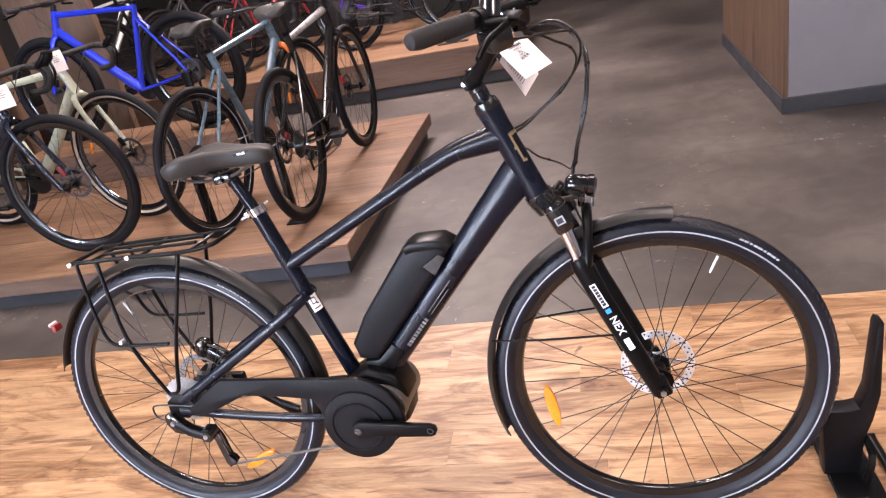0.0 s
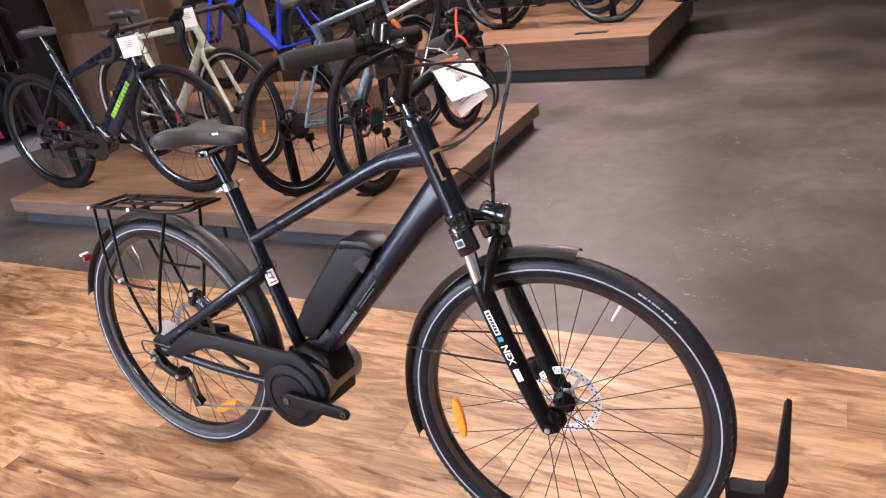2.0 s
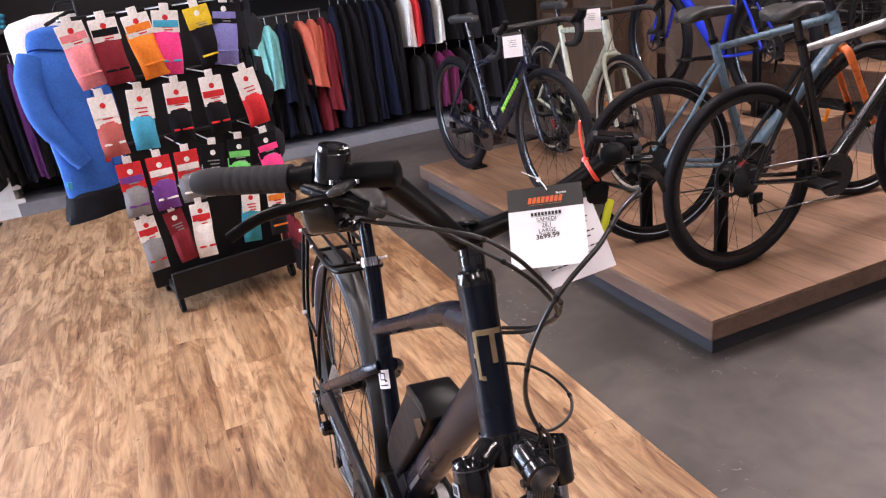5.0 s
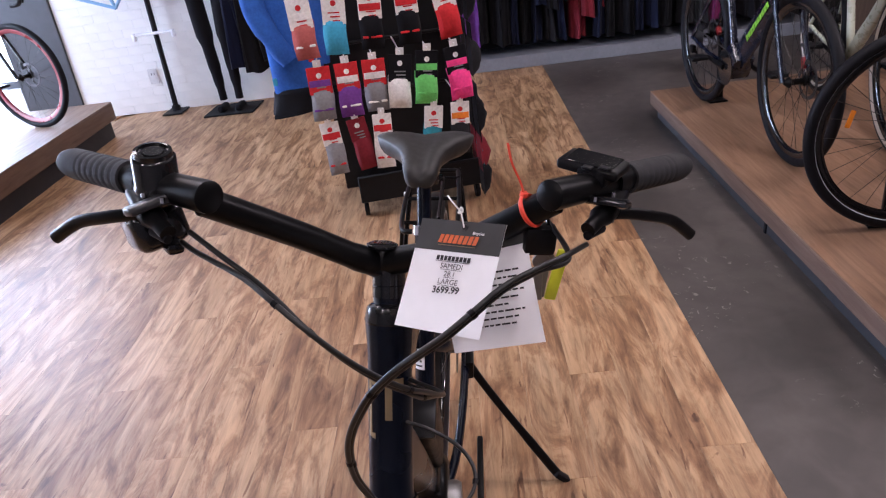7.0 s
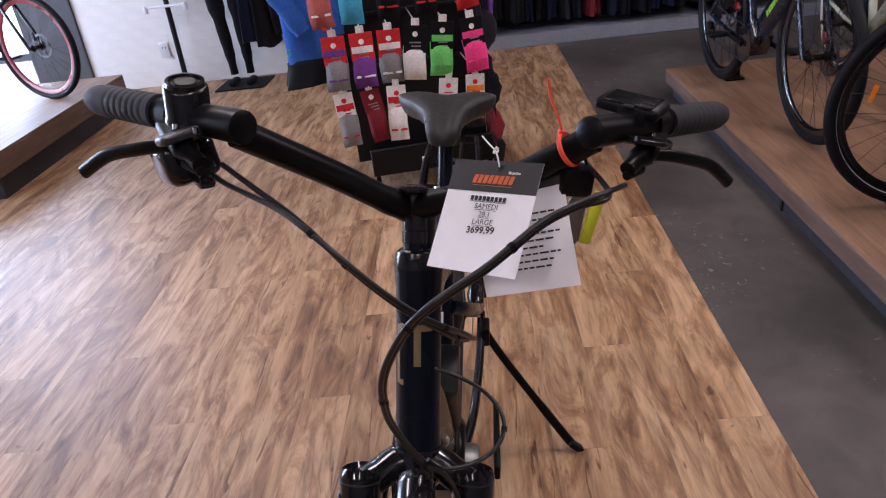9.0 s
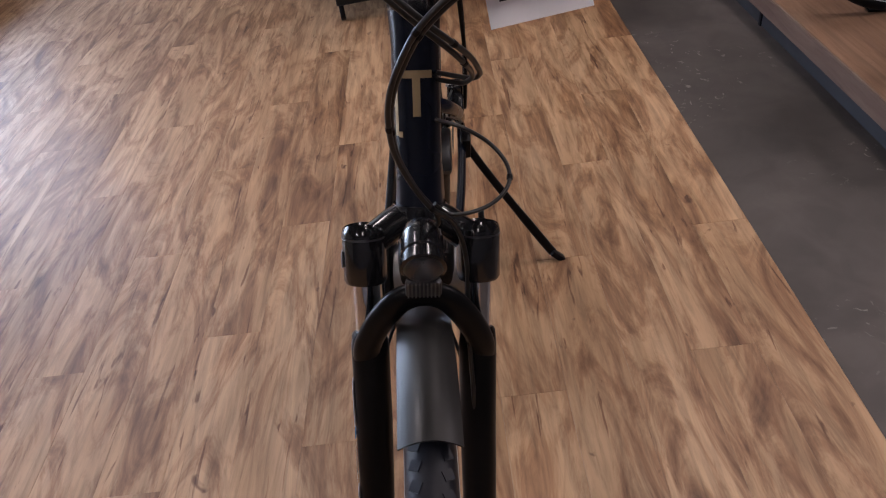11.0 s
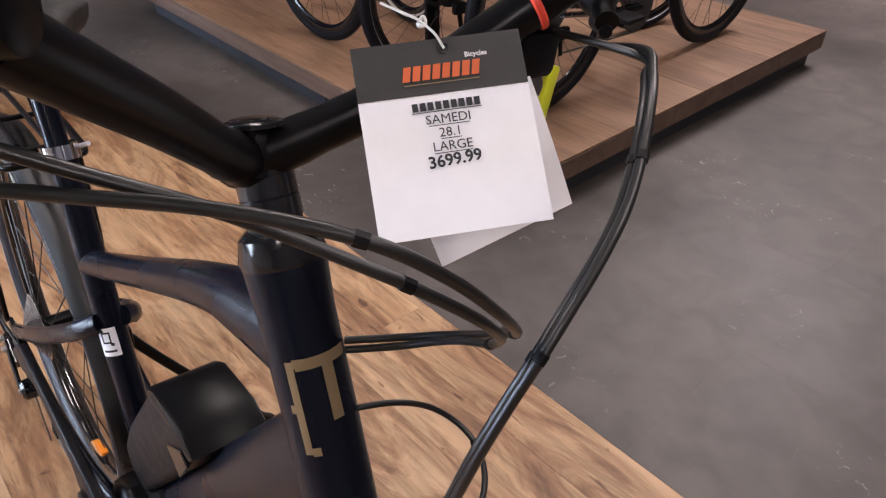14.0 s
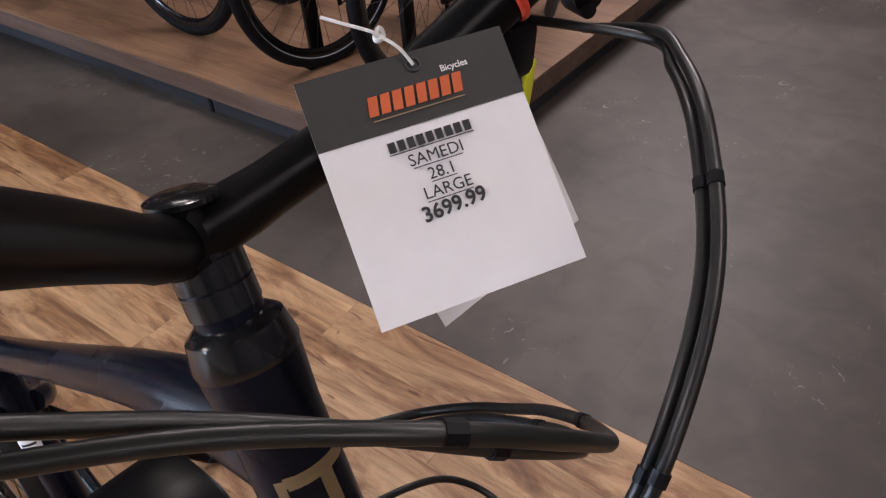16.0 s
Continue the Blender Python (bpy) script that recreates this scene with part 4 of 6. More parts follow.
part("stem_cap", moved(lathe([(0.0, 0.004), (0.013, 0.004), (0.0165, 0.0025), (0.0165, 0.0), (0.0, 0.0)], 32, closed=False, axis="z"), pose(0.367, -0.007, 1.0545, 0, -14, 0)), GLOSS, bars)
for s in (-1, 1):
    inner, outer = BAR_ENDS[s]
    at = lambda t: inner.lerp(outer, t)
    part("grip_tube", sweep([at(-0.006), at(0.0), at(0.02), at(0.42), at(0.98)], [0.0120, 0.0144, 0.0148, 0.0138, 0.010], 20), SATIN, bars)
    rr, ps = [], []
    for i in range(57):
        t = 0.50 + 0.5 * i / 56
        ps.append(at(t))
        ridge = -0.0012 if (i % 5 == 0 and 3 < i < 40) else 0.0
        rr.append((0.0162 if t < 0.9 else 0.0162 - 0.004 * ((t - 0.9) / 0.1) ** 2) + ridge)
    part("grip", sweep(ps, rr, 22), GRIP_RUBBER, bars, "grey-black ribbed rubber grip", sharp=75)
    ld = (outer - inner).normalized()
    lever = part("brake_lever", [sweep([at(0.37), at(0.43)], 0.0175, 20),
                                 sweep(catmull([at(0.44) + Vector((0.012, 0, -0.008)), at(0.37) + Vector((0.026, 0, -0.012)), at(0.28) + Vector((0.034, 0, -0.018)), at(0.20) + Vector((0.037, 0, -0.026))], 4), [(0.0105, 0.0085)] * 5 + [(0.0115, 0.009)] * 4 + [(0.0075, 0.007)] * 4, 16)], SATIN, bars)
    blade = part("lever_blade", sweep(catmull([at(0.33) + Vector((0.036, 0, -0.016)), at(0.44) + Vector((0.048, 0, -0.015)), at(0.56) + Vector((0.058, 0, -0.018)), at(0.72) + Vector((0.066, s * 0.004, -0.027)), at(0.86) + Vector((0.074, s * 0.008, -0.046))], 5), [(0.0036, 0.0062)] * 16 + [(0.0042, 0.0064)] * 5, 12), SATIN, lever)
    part("lever_pivot", sweep([at(0.34) + Vector((0.036, 0, -0.024)), at(0.34) + Vector((0.036, 0, -0.004))], 0.0048, 12), DARK_STEEL, blade)
    cap = part("lever_cover", rbox(0.020, 0.050, 0.009, 0.0035, 2, tuple(at(0.29) + Vector((0.030, 0, -0.004))), (8, -20, -s * 40)), DARK_STEEL if s < 0 else GLOSS, lever, "brushed grey reservoir lid" if s < 0 else "")
    for k in (0.23, 0.35):
        part("cover_screw", sweep([at(k) + Vector((0.030, 0, -0.002)), at(k) + Vector((0.029, 0, 0.0025))], 0.0024, 10), CHROME, cap)
    part("hose_sleeve", sweep([at(0.28) + Vector((0.036, 0, -0.027)), at(0.20) + Vector((0.038, 0, -0.032))], [0.0068, 0.0042], 12), RUBBER, lever)
# bell on one side, display on the other
inner, outer = BAR_ENDS[-1]
bp = inner.lerp(outer, 0.31) + Vector((0, 0, -0.018))
bell = part("bell", moved(lathe([(0.0, 0.051), (0.0145, 0.051), (0.0175, 0.0498), (0.0192, 0.0475), (0.0195, 0.022), (0.0208, 0.020), (0.0208, 0.016), (0.0185, 0.014), (0.0185, 0.006), (0.0, 0.006)], 36, closed=False, axis="z"), pose(*bp, 0, 8, 0)), GLOSS, bars, "gloss black bell")
part("bell_lever", moved(rbox(0.018, 0.007, 0.010, 0.002, 2, (-0.027, -0.004, 0.018)), pose(*bp, 0, 8, 20)), GLOSS, bell)
part("bell_cap", moved(lathe([(0.0, 0.0535), (0.009, 0.0535), (0.0095, 0.0522), (0.0130, 0.0522), (0.0135, 0.0545), (0.0165, 0.0540), (0.0172, 0.0490)], 36, closed=False, axis="z"), pose(*bp, 0, 8, 0)), GLOSS, bell)
part("gear_shifter", [rbox(0.045, 0.05, 0.040, 0.010, 3, tuple(inner.lerp(outer, 0.34) + Vector((0.012, 0, -0.036))), (10, -15, 36)), rbox(0.03, 0.016, 0.012, 0.004, 2, tuple(inner.lerp(outer, 0.25) + Vector((0.01, 0, -0.052))), (0, 0, 36))], GLOSS, bars)
inner, outer = BAR_ENDS[1]
dp = inner.lerp(outer, 0.27)
display = part("display_unit", [rbox(0.038, 0.062, 0.011, 0.004, 3, tuple(dp + Vector((-0.010, 0, 0.018))), (0, 4, -38)), rbox(0.024, 0.03, 0.018, 0.004, 2, tuple(dp + Vector((0, 0, 0.012))), (0, 0, -36))], PLASTIC, bars, "small black display")
part("display_screen", rbox(0.034, 0.048, 0.001, 0.0003, 1, tuple(dp + Vector((-0.0095, 0, 0.0238))), (0, 4, -38)), GLOSS, display)
part("display_button", [rbox(0.008, 0.010, 0.003, 0.001, 1, tuple(dp + Vector((0.012, -0.012 + 0.016 * k, 0.0228))), (0, 4, -38)) for k in (0, 1)], RUBBER, display)

# cables
left = [(0.470, 0.185, 1.112), (0.494, 0.172, 1.110), (0.520, 0.143, 1.110), (0.541, 0.115, 1.105), (0.559, 0.089, 1.091), (0.571, 0.068, 1.078), (0.579, 0.047, 1.066), (0.584, 0.026, 1.051),
        (0.586, 0.008, 1.032), (0.584, -0.003, 1.012), (0.581, -0.012, 0.990), (0.577, -0.017, 0.968), (0.571, -0.018, 0.944), (0.563, -0.016, 0.918), (0.555, -0.010, 0.894), (0.548, 0.0, 0.868), (0.542, 0.014, 0.842)]
lines = {
    "brake_hose": [(0.482, -0.159, 1.127), (0.500, -0.131, 1.117), (0.520, -0.098, 1.105), (0.536, -0.073, 1.093), (0.553, -0.042, 1.076), (0.560, -0.012, 1.052), (0.552, 0.012, 1.026),
                   (0.536, 0.032, 1.001), (0.518, 0.045, 0.979), (0.495, 0.052, 0.958), (0.470, 0.054, 0.939), (0.442, 0.045, 0.920), (0.420, 0.020, 0.914)],
    "gear_cable": [(0.472, -0.172, 1.112), (0.486, -0.157, 1.112), (0.504, -0.134, 1.112), (0.532, -0.099, 1.111), (0.558, -0.066, 1.106), (0.570, -0.038, 1.087), (0.569, -0.010, 1.059), (0.558, 0.015, 1.031),
                   (0.541, 0.036, 1.006), (0.523, 0.050, 0.984), (0.500, 0.058, 0.963), (0.474, 0.061, 0.944), (0.446, 0.053, 0.927), (0.420, 0.022, 0.921)],
    "front_brake_hose": left + [(0.530, 0.035, 0.815), (0.520, 0.048, 0.76), (0.545, 0.050, 0.68), (0.575, 0.056, 0.58), (0.600, 0.056, 0.44)],
    "display_cable": [(x - 0.005, y + 0.002, z - 0.005) for x, y, z in left] + [(0.533, 0.020, 0.818), (0.528, 0.008, 0.805)],
    "lamp_cable": [(0.438, 0.015, 0.879), (0.445, 0.045, 0.873), (0.450, 0.072, 0.858), (0.462, 0.089, 0.843), (0.480, 0.093, 0.834), (0.498, 0.086, 0.828), (0.513, 0.071, 0.824), (0.523, 0.050, 0.822), (0.531, 0.030, 0.827), (0.536, 0.017, 0.843)],
}
for nm in ("brake_hose", "gear_cable"):
    lines[nm] = [(x + (0.006 if 3 < i < 9 else 0.0), y, z - 0.004 * math.sin(math.pi * min(i, 8) / 8)) for i, (x, y, z) in enumerate(lines[nm])]
for nm, p in (("front_brake_hose", (0.467, 0.179, 1.113)), ("display_cable", (0.425, 0.150, 1.118))):
    lines[nm][0] = tuple(HB @ Vector(p))
for nm, pts in lines.items():
    cb = part(nm, sweep(catmull(pts, 8), 0.0026 if nm != "lamp_cable" else 0.0022, 10), CABLE, bike)
    for q in pts[4:-2:4]:
        i = pts.index(q)
        d = (Vector(pts[i + 1]) - Vector(pts[i - 1])).normalized() * 0.0025
        part("cable_clip", sweep([Vector(q) - d, Vector(q) + d], 0.0032, 8), PLASTIC, cb)

# ---- tags on the bar ----
tl, bl, br = Vector((0.395, 0.041, 1.100)), Vector((0.464, 0.015, 1.019)), Vector((0.511, 0.096, 1.033))
TW, TH = (br - bl).length, (tl - bl).length
TAG = BIKE @ facing(tl, br - bl, tl - bl)


def card(w, h, cut=0.0, bend=0.004, n=8):
    """A thin card from its top left corner, bowed a little."""
    ve, fa = [], []
    for k in (0, 1):
        for j in range(n + 1):
            for i in range(n + 1):
                u, v = i / n, j / n
                ve.append((w * u, -h * v, bend * math.sin(math.pi * v) * (0.4 + 0.6 * u) - 0.0005 * k))
    o = (n + 1) ** 2
    for j in range(n):
        for i in range(n):
            a = j * (n + 1) + i
            fa.append((a, a + 1, a + n + 2, a + n + 1))
            fa.append((o + a, o + a + n + 1, o + a + n + 2, o + a + 1))
    for i in range(n):
        a, b = i, n * (n + 1) + i
        fa += [(a, o + a, o + a + 1, a + 1), (b, b + 1, o + b + 1, o + b)]
        a, b = i * (n + 1), i * (n + 1) + n
        fa += [(a, a + n + 1, o + a + n + 1, o + a), (b, o + b, o + b + n + 1, b + n + 1)]
    return ve, fa


tag = thing("price_tag", "white card price tag with a black header, tied on with string", "price tag", TAG)
part("card", card(TW, TH, bend=0.0), PAPER, tag)
part("header", card(TW, TH * 0.285, bend=0.0), CARD_BLACK, tag, "black printed header", pose(0, 0, 0.0006))
# the shop's mark as plain slanted bars
part("logo_bar", [plate([(x + 0.0018, 0), (x + 0.0060, 0), (x + 0.0042, 0.0085), (x, 0.0085)], -0.0001, 0.0001, 0) for x in [0.0255 + 0.0055 * i for i in range(8)]], ORANGE_INK, tag, "orange logo marks", pose(0, -TH * 0.135, 0.0014, 90, 0, 0))
part("rule", rbox(0.042, 0.0005, 0.0002, 0, 1, (TW * 0.5, -TH * 0.232, 0.0014)), GOLD_INK, tag)
words("tag_text", "Bicycles", 0.0040, WHITE_INK, tag, pose(TW * 0.72, -TH * 0.105, 0.0014), 0.0001)
part("print_bar", [rbox(0.0032, 0.0046, 0.0002, 0, 1, (TW * 0.5 + (i - 4) * 0.0043, -TH * 0.348, 0.0008)) for i in range(9)], INK, tag, "row of black printed marks")
for body, v, sz, bold in (("SAMEDI", 0.420, 0.0074, 0.0), ("28.1", 0.490, 0.0074, 0.0), ("LARGE", 0.560, 0.0074, 0.0), ("3699.99", 0.632, 0.0092, 0.00022)):
    words("tag_text", body, sz, INK, tag, pose(TW * 0.5, -TH * v, 0.0008, 0, 0, 0 if bold == 0 else 3), bold)
for v, w in ((0.377, 0.0385), (0.450, 0.0225), (0.520, 0.0115), (0.592, 0.021)):
    part("underline", rbox(w, 0.0004, 0.0002, 0, 1, (TW * 0.5, -TH * v, 0.0008)), INK, tag)
part("eyelet", lathe([(0.0026, 0.0), (0.0026, 0.0016), (0.0034, 0.0016), (0.0034, 0.0)], 18, axis="z"), DARK_STEEL, tag, m=pose(TW * 0.54, -TH * 0.055, 0))
part("string", sweep(catmull([(TW * 0.54, -TH * 0.06, 0.002), (TW * 0.50, 0.002, 0.003), (TW * 0.44, 0.010, 0.001), (TW * 0.40, 0.013, 0.002), (TW * 0.30, 0.020, 0.0), (TW * 0.22, 0.026, -0.002)], 6), 0.0008, 8), STRING, tag, "knotted white string")
part("knot", sweep(catmull([(TW * 0.42, 0.010, 0.0), (TW * 0.45, 0.013, 0.002), (TW * 0.46, 0.010, 0.0), (TW * 0.43, 0.008, 0.001)], 5, True), 0.0012, 8, closed=True), STRING, tag)
sheet = thing("info_sheet", "second white printed tag with a black header behind the first", "tag", BIKE @ facing(Vector((0.398, 0.052, 1.078)), (0.022, 0.086, 0.029), (-0.049, -0.012, 0.099)))
part("card", card(TW, TH * 1.06, bend=0.003), PAPER, sheet)
part("header", card(TW, TH * 0.29, bend=0.001), CARD_BLACK, sheet, m=pose(0, 0, 0.0006))
prng = random.Random(21)
print_bits = []
for i in range(9):
    x = TW * 0.14
    while x < TW * (0.86 - 0.08 * (i % 3)):
        w = prng.uniform(0.003, 0.009)
        print_bits.append(rbox(w, 0.0017, 0.0002, 0, 1, (x + w / 2, -TH * (0.39 + 0.058 * i), 0.0034)))
        x += w + 0.0016
part("print_bar", print_bits, INK, sheet, "lines of small print")

tie = thing("cable_tie", "bright red plastic cable tie round the bar", "cable tie", BIKE @ HB)
p1, p2 = Vector((0.412, 0.084, 1.093)), BAR_ENDS[1][0] + Vector((-0.010, 0.008, -0.008))
c = p1.lerp(p2, 0.72)
dd = (p2 - p1).normalized()
s1 = dd.cross(Vector((0, 0, 1))).normalized()
s2 = s1.cross(dd)
loop = [tuple(c + (s1 * math.cos(a) + s2 * math.sin(a)) * 0.0160) for a in [2 * math.pi * i / 24 for i in range(24)]]
part("tie_loop", sweep(loop, [(0.0012, 0.0026)] * 24, 6, tuple(dd), closed=True), RED_TIE, tie)
e0 = c + s2 * 0.0155
part("tie_end", [sweep(catmull([e0, e0 + Vector((0.0, -0.004, 0.012)), e0 + Vector((0.004, -0.016, 0.034)), e0 + Vector((0.008, -0.022, 0.052))], 4), [(0.0012, 0.0026)] * 13, 6), rbox(0.007, 0.007, 0.006, 0.001, 1, tuple(e0 + Vector((0, 0, 0.001))))], RED_TIE, tie)
keys = thing("key_bunch", "keys and a yellow-green fob hanging from the bar", "keys", BIKE @ HB @ pose(*(c + Vector((-0.002, 0.012, -0.018)))))
FOB = surface("yellow_fob", (0.62, 0.66, 0.03), 0.35)
part("pouch", [rbox(0.022, 0.032, 0.030, 0.006, 2, (0, 0, -0.012)), sweep(catmull([(0, -0.008, 0.0), (0, -0.012, 0.016), (0, 0.0, 0.022), (0, 0.008, 0.0)], 4), 0.0014, 6)], PLASTIC, keys)
for ky, tilt in ((0.004, 5), (0.010, -2)):
    part("key", [rbox(0.002, 0.009, 0.040, 0.0008, 1, (0.004 * tilt / 5, ky, -0.058), (tilt, 0, 0)), moved(lathe([(0.0085, -0.0014), (0.0085, 0.0014), (0.0, 0.0014)], 16, closed=False, axis="z"), pose(0.004 * tilt / 5, ky, -0.034, 0, 90, 0))], ALLOY, keys, "grey steel key")
part("fob", rbox(0.005, 0.012, 0.056, 0.002, 2, (0.002, 0.022, -0.050), (-7, 0, 0)), FOB, keys, "yellow-green fob")

# floor stand in front of the wheel
stand = thing("wheel_stand", "black steel floor stand for a bicycle wheel", "bicycle stand", pose(1.085, 0.105, 0, 0, 0, 4))
part("base", [sweep(catmull([(-0.13, -0.10, 0.012), (0.05, -0.10, 0.012), (0.065, -0.085, 0.012), (0.065, 0.085, 0.012), (0.05, 0.10, 0.012), (-0.13, 0.10, 0.012)], 4), 0.011, 10), rbox(0.10, 0.20, 0.010, 0.003, 1, (-0.02, 0, 0.02))], SATIN, stand)
part("upright", plate([(-0.075, 0.02), (-0.085, 0.19), (-0.075, 0.20), (-0.03, 0.20), (-0.010, 0.205), (0.004, 0.25), (0.014, 0.41), (0.019, 0.422), (0.028, 0.418), (0.032, 0.24), (0.020, 0.17), (0.006, 0.12), (0.0, 0.02)], -0.022, 0.022, 0.006, 2), PLASTIC, stand)
part("hoop", sweep(catmull([(0.0, -0.05, 0.02), (0.01, -0.05, 0.10), (0.01, 0.05, 0.10), (0.0, 0.05, 0.02)], 4), 0.008, 8), SATIN, stand)

# ---- shop bicycles ----


def paint(name, c, rough=0.3, coat=0.3):
    return surface(name, c, rough, 0.1, 0.06, 200, 0.02, coat=coat)


SAGE = paint("sage_paint", (0.42, 0.44, 0.34))
NAVY = paint("navy_paint", (0.005, 0.007, 0.018), 0.25, 0.3)
STEEL_BLUE = paint("steel_blue_paint", (0.11, 0.175, 0.23))
BURNT = paint("burnt_orange_paint", (0.60, 0.14, 0.03))
ROYAL = paint("royal_blue_paint", (0.015, 0.035, 0.50), 0.18, 0.7)
PURPLE = paint("purple_paint", (0.09, 0.03, 0.38), 0.2, 0.6)
BLACK_PAINT = paint("black_paint", (0.010, 0.010, 0.011), 0.22, 0.5)
WHITE_BIKE = paint("white_paint_gloss", (0.7, 0.7, 0.7), 0.2, 0.5)
SKINWALL = surface("pale_sidewall", (0.42, 0.36, 0.30), 0.6)
GREEN_INK = surface("lime_ink", (0.25, 0.60, 0.04), 0.5, relief=0.0)
RED_RIM = surface("red_rim", (0.24, 0.02, 0.025), 0.3)


def shop_wheel(parent, name, m, R, tr, wall, rim_mat, disc=True, gears=False):
    rim_r = R - 2 * tr
    w = part(name, lathe([(rim_r + 0.003, -0.011), (rim_r - 0.016, -0.010), (rim_r - 0.024, -0.004), (rim_r - 0.024, 0.004), (rim_r - 0.016, 0.010), (rim_r + 0.003, 0.011)], 56), rim_mat, parent, m=m)
    part("tyre", lathe(circle_profile(R - tr, tr, 12), 64), RUBBER, w)
    if wall is not None:
        band = 0.7 if wall is SKINWALL else 0.3
        for s in (-1, 1):
            part("sidewall", lathe([(rim_r + 0.004, s * tr * 0.62), (rim_r + tr * band, s * tr * (0.62 + 0.53 * band)), (rim_r + tr * band, s * tr * (0.66 + 0.53 * band)), (rim_r + 0.004, s * tr * 0.68)], 64), wall, w, "pale sidewall")
    part("hub", lathe([(0.006, -0.055), (0.018, -0.04), (0.024, -0.032), (0.013, -0.025), (0.013, 0.025), (0.024, 0.032), (0.018, 0.04), (0.006, 0.055)], 16, closed=False), SATIN, w)
    sp = []
    for a, b in spoke_ends(28, rim_r - 0.022, 0.022, 0.031):
        sp.append(sweep([a, b], 0.0011, 4))
    tagged(part("spokes", sp, SPOKE, w), kind="stuff")
    if disc:
        bd = part("brake_disc", lathe([(0.080, 0.044), (0.080, 0.046), (0.064, 0.046), (0.064, 0.044)], 32), DARK_STEEL, w)
        part("disc_carrier", plate([((0.066 if k % 2 else 0.022) * math.cos(math.pi * k / 6), (0.066 if k % 2 else 0.022) * math.sin(math.pi * k / 6)) for k in range(12)], 0.0445, 0.0455, 0), DARK_STEEL, bd)
    if gears:
        prof = [(0.018, -0.028)]
        for i in range(9):
            r = 0.064 - 0.0052 * i
            prof += [(r, -0.0280 - 0.003 * i), (r, -0.0295 - 0.003 * i), (r - 0.010, -0.0296 - 0.003 * i), (r - 0.010, -0.0309 - 0.003 * i)]
        part("cassette", lathe(prof + [(0.010, -0.056)], 24, closed=False), DARK_STEEL, w)
    return w


def shop_bike(label, rear, front, z, mats, bars="drop", R=0.345, tr=0.019, wall=None, motor=False, fork_mat=None, rim_mat=None, fat=1.0, reflectors=False, lettering=None, low=False, accent=None, top_mat=None):
    """A display bicycle from its two wheel contacts, with frame, wheels, drive, bars and saddle."""
    r2, f2 = Vector((rear[0], rear[1], z)), Vector((front[0], front[1], z))
    wb = (f2 - r2).length
    yaw = math.degrees(math.atan2(f2.y - r2.y, f2.x - r2.x))
    ob = thing("bicycle", label, "bicycle", pose(r2.x, r2.y, z, 0, 0, yaw), group="bicycles on display")
    fm = mats
    km = fork_mat or mats
    rm = rim_mat or GLOSS
    ra, fa = (0, 0, R), (wb, 0, R)
    bb = (0.43, 0, R - 0.07)
    seat_top = (0.26, 0, R + 0.46)
    ht, hb = (wb - 0.215, 0, R + 0.50), (wb - 0.165, 0, R + 0.355)
    shop_wheel(ob, "rear_wheel", Matrix.Translation(ra), R, tr, wall, rm, gears=True)
    shop_wheel(ob, "front_wheel", Matrix.Translation(fa), R, tr, wall, rm)
    g = 0.017 * fat
    body = part("bicycle_frame", sweep([ht, hb], [0.021, 0.024], 14, Y), fm, ob)
    part("down_tube", sweep([(hb[0] - 0.005, 0, hb[2] + 0.03), ((hb[0] + bb[0]) / 2, 0, (hb[2] + bb[2]) / 2 + 0.01), bb], [(0.024 * fat, 0.021), (0.026 * fat * (1.3 if motor else 1), 0.024), (0.03 * fat, 0.028)], 14, Y), fm, body)
    tt_end = (seat_top[0] + 0.012, 0, seat_top[2] - (0.16 if low else 0.035))
    part("top_tube", sweep([(ht[0], 0, ht[2] - 0.03), tt_end], [(g, 0.018), (0.014, 0.013)], 12, Y), top_mat or fm, body)
    part("seat_tube", sweep([bb, seat_top], [0.019, 0.0165], 12, Y), fm, body)
    for s in (-1, 1):
        part("seat_stay", sweep([(seat_top[0] + 0.02, s * 0.014, seat_top[2] - 0.10), (0.06, s * 0.055, R + 0.085), (0, s * 0.066, R)], 0.0085, 8), fm, body)
        part("chain_stay", sweep([(bb[0] - 0.02, s * 0.030, bb[2]), (0.22, s * 0.052, R - 0.045), (0, s * 0.066, R)], 0.0095, 8), fm, body)
        part("fork_blade", sweep(catmull([(hb[0] + 0.006, s * 0.02, hb[2] - 0.012), (hb[0] + 0.02, s * 0.048, hb[2] - 0.05), (wb - 0.06, s * 0.056, R + 0.12), (wb - 0.004, s * 0.058, R)], 3), [(0.019, 0.011)] * 4 + [(0.015, 0.010)] * 6, 10, Y), km, body)
    part("brake_caliper", rbox(0.030, 0.022, 0.046, 0.006, 2, (0.062, 0.050, R + 0.030), (0, -52, 0)), accent or SATIN, body)
    part("brake_caliper", rbox(0.028, 0.022, 0.050, 0.006, 2, (wb - 0.050, 0.050, R + 0.060), (0, -20, 0)), accent or SATIN, body)
    part("seat_collar", sweep([Vector(seat_top) - Vector((-0.004, 0, 0.012)), Vector(seat_top) + Vector((-0.004, 0, 0.006))], 0.0185, 14, Y), SATIN, body)
    part("fork_crown", sweep([(hb[0] + 0.004, -0.026, hb[2] - 0.014), (hb[0] + 0.004, 0.026, hb[2] - 0.014)], 0.021, 10), km, body)
    if lettering is not None:
        d = Vector(hb) - Vector(bb)
        dl = d.length
        d.normalize()
        for s in (-1, 1):
            lm2 = facing(Vector(bb) + d * dl * 0.58 + Vector((0, s * 0.0250, 0.006)), d * -s, Vector((d.z * s, 0, -d.x * s)) * (1 if s < 0 else 1))
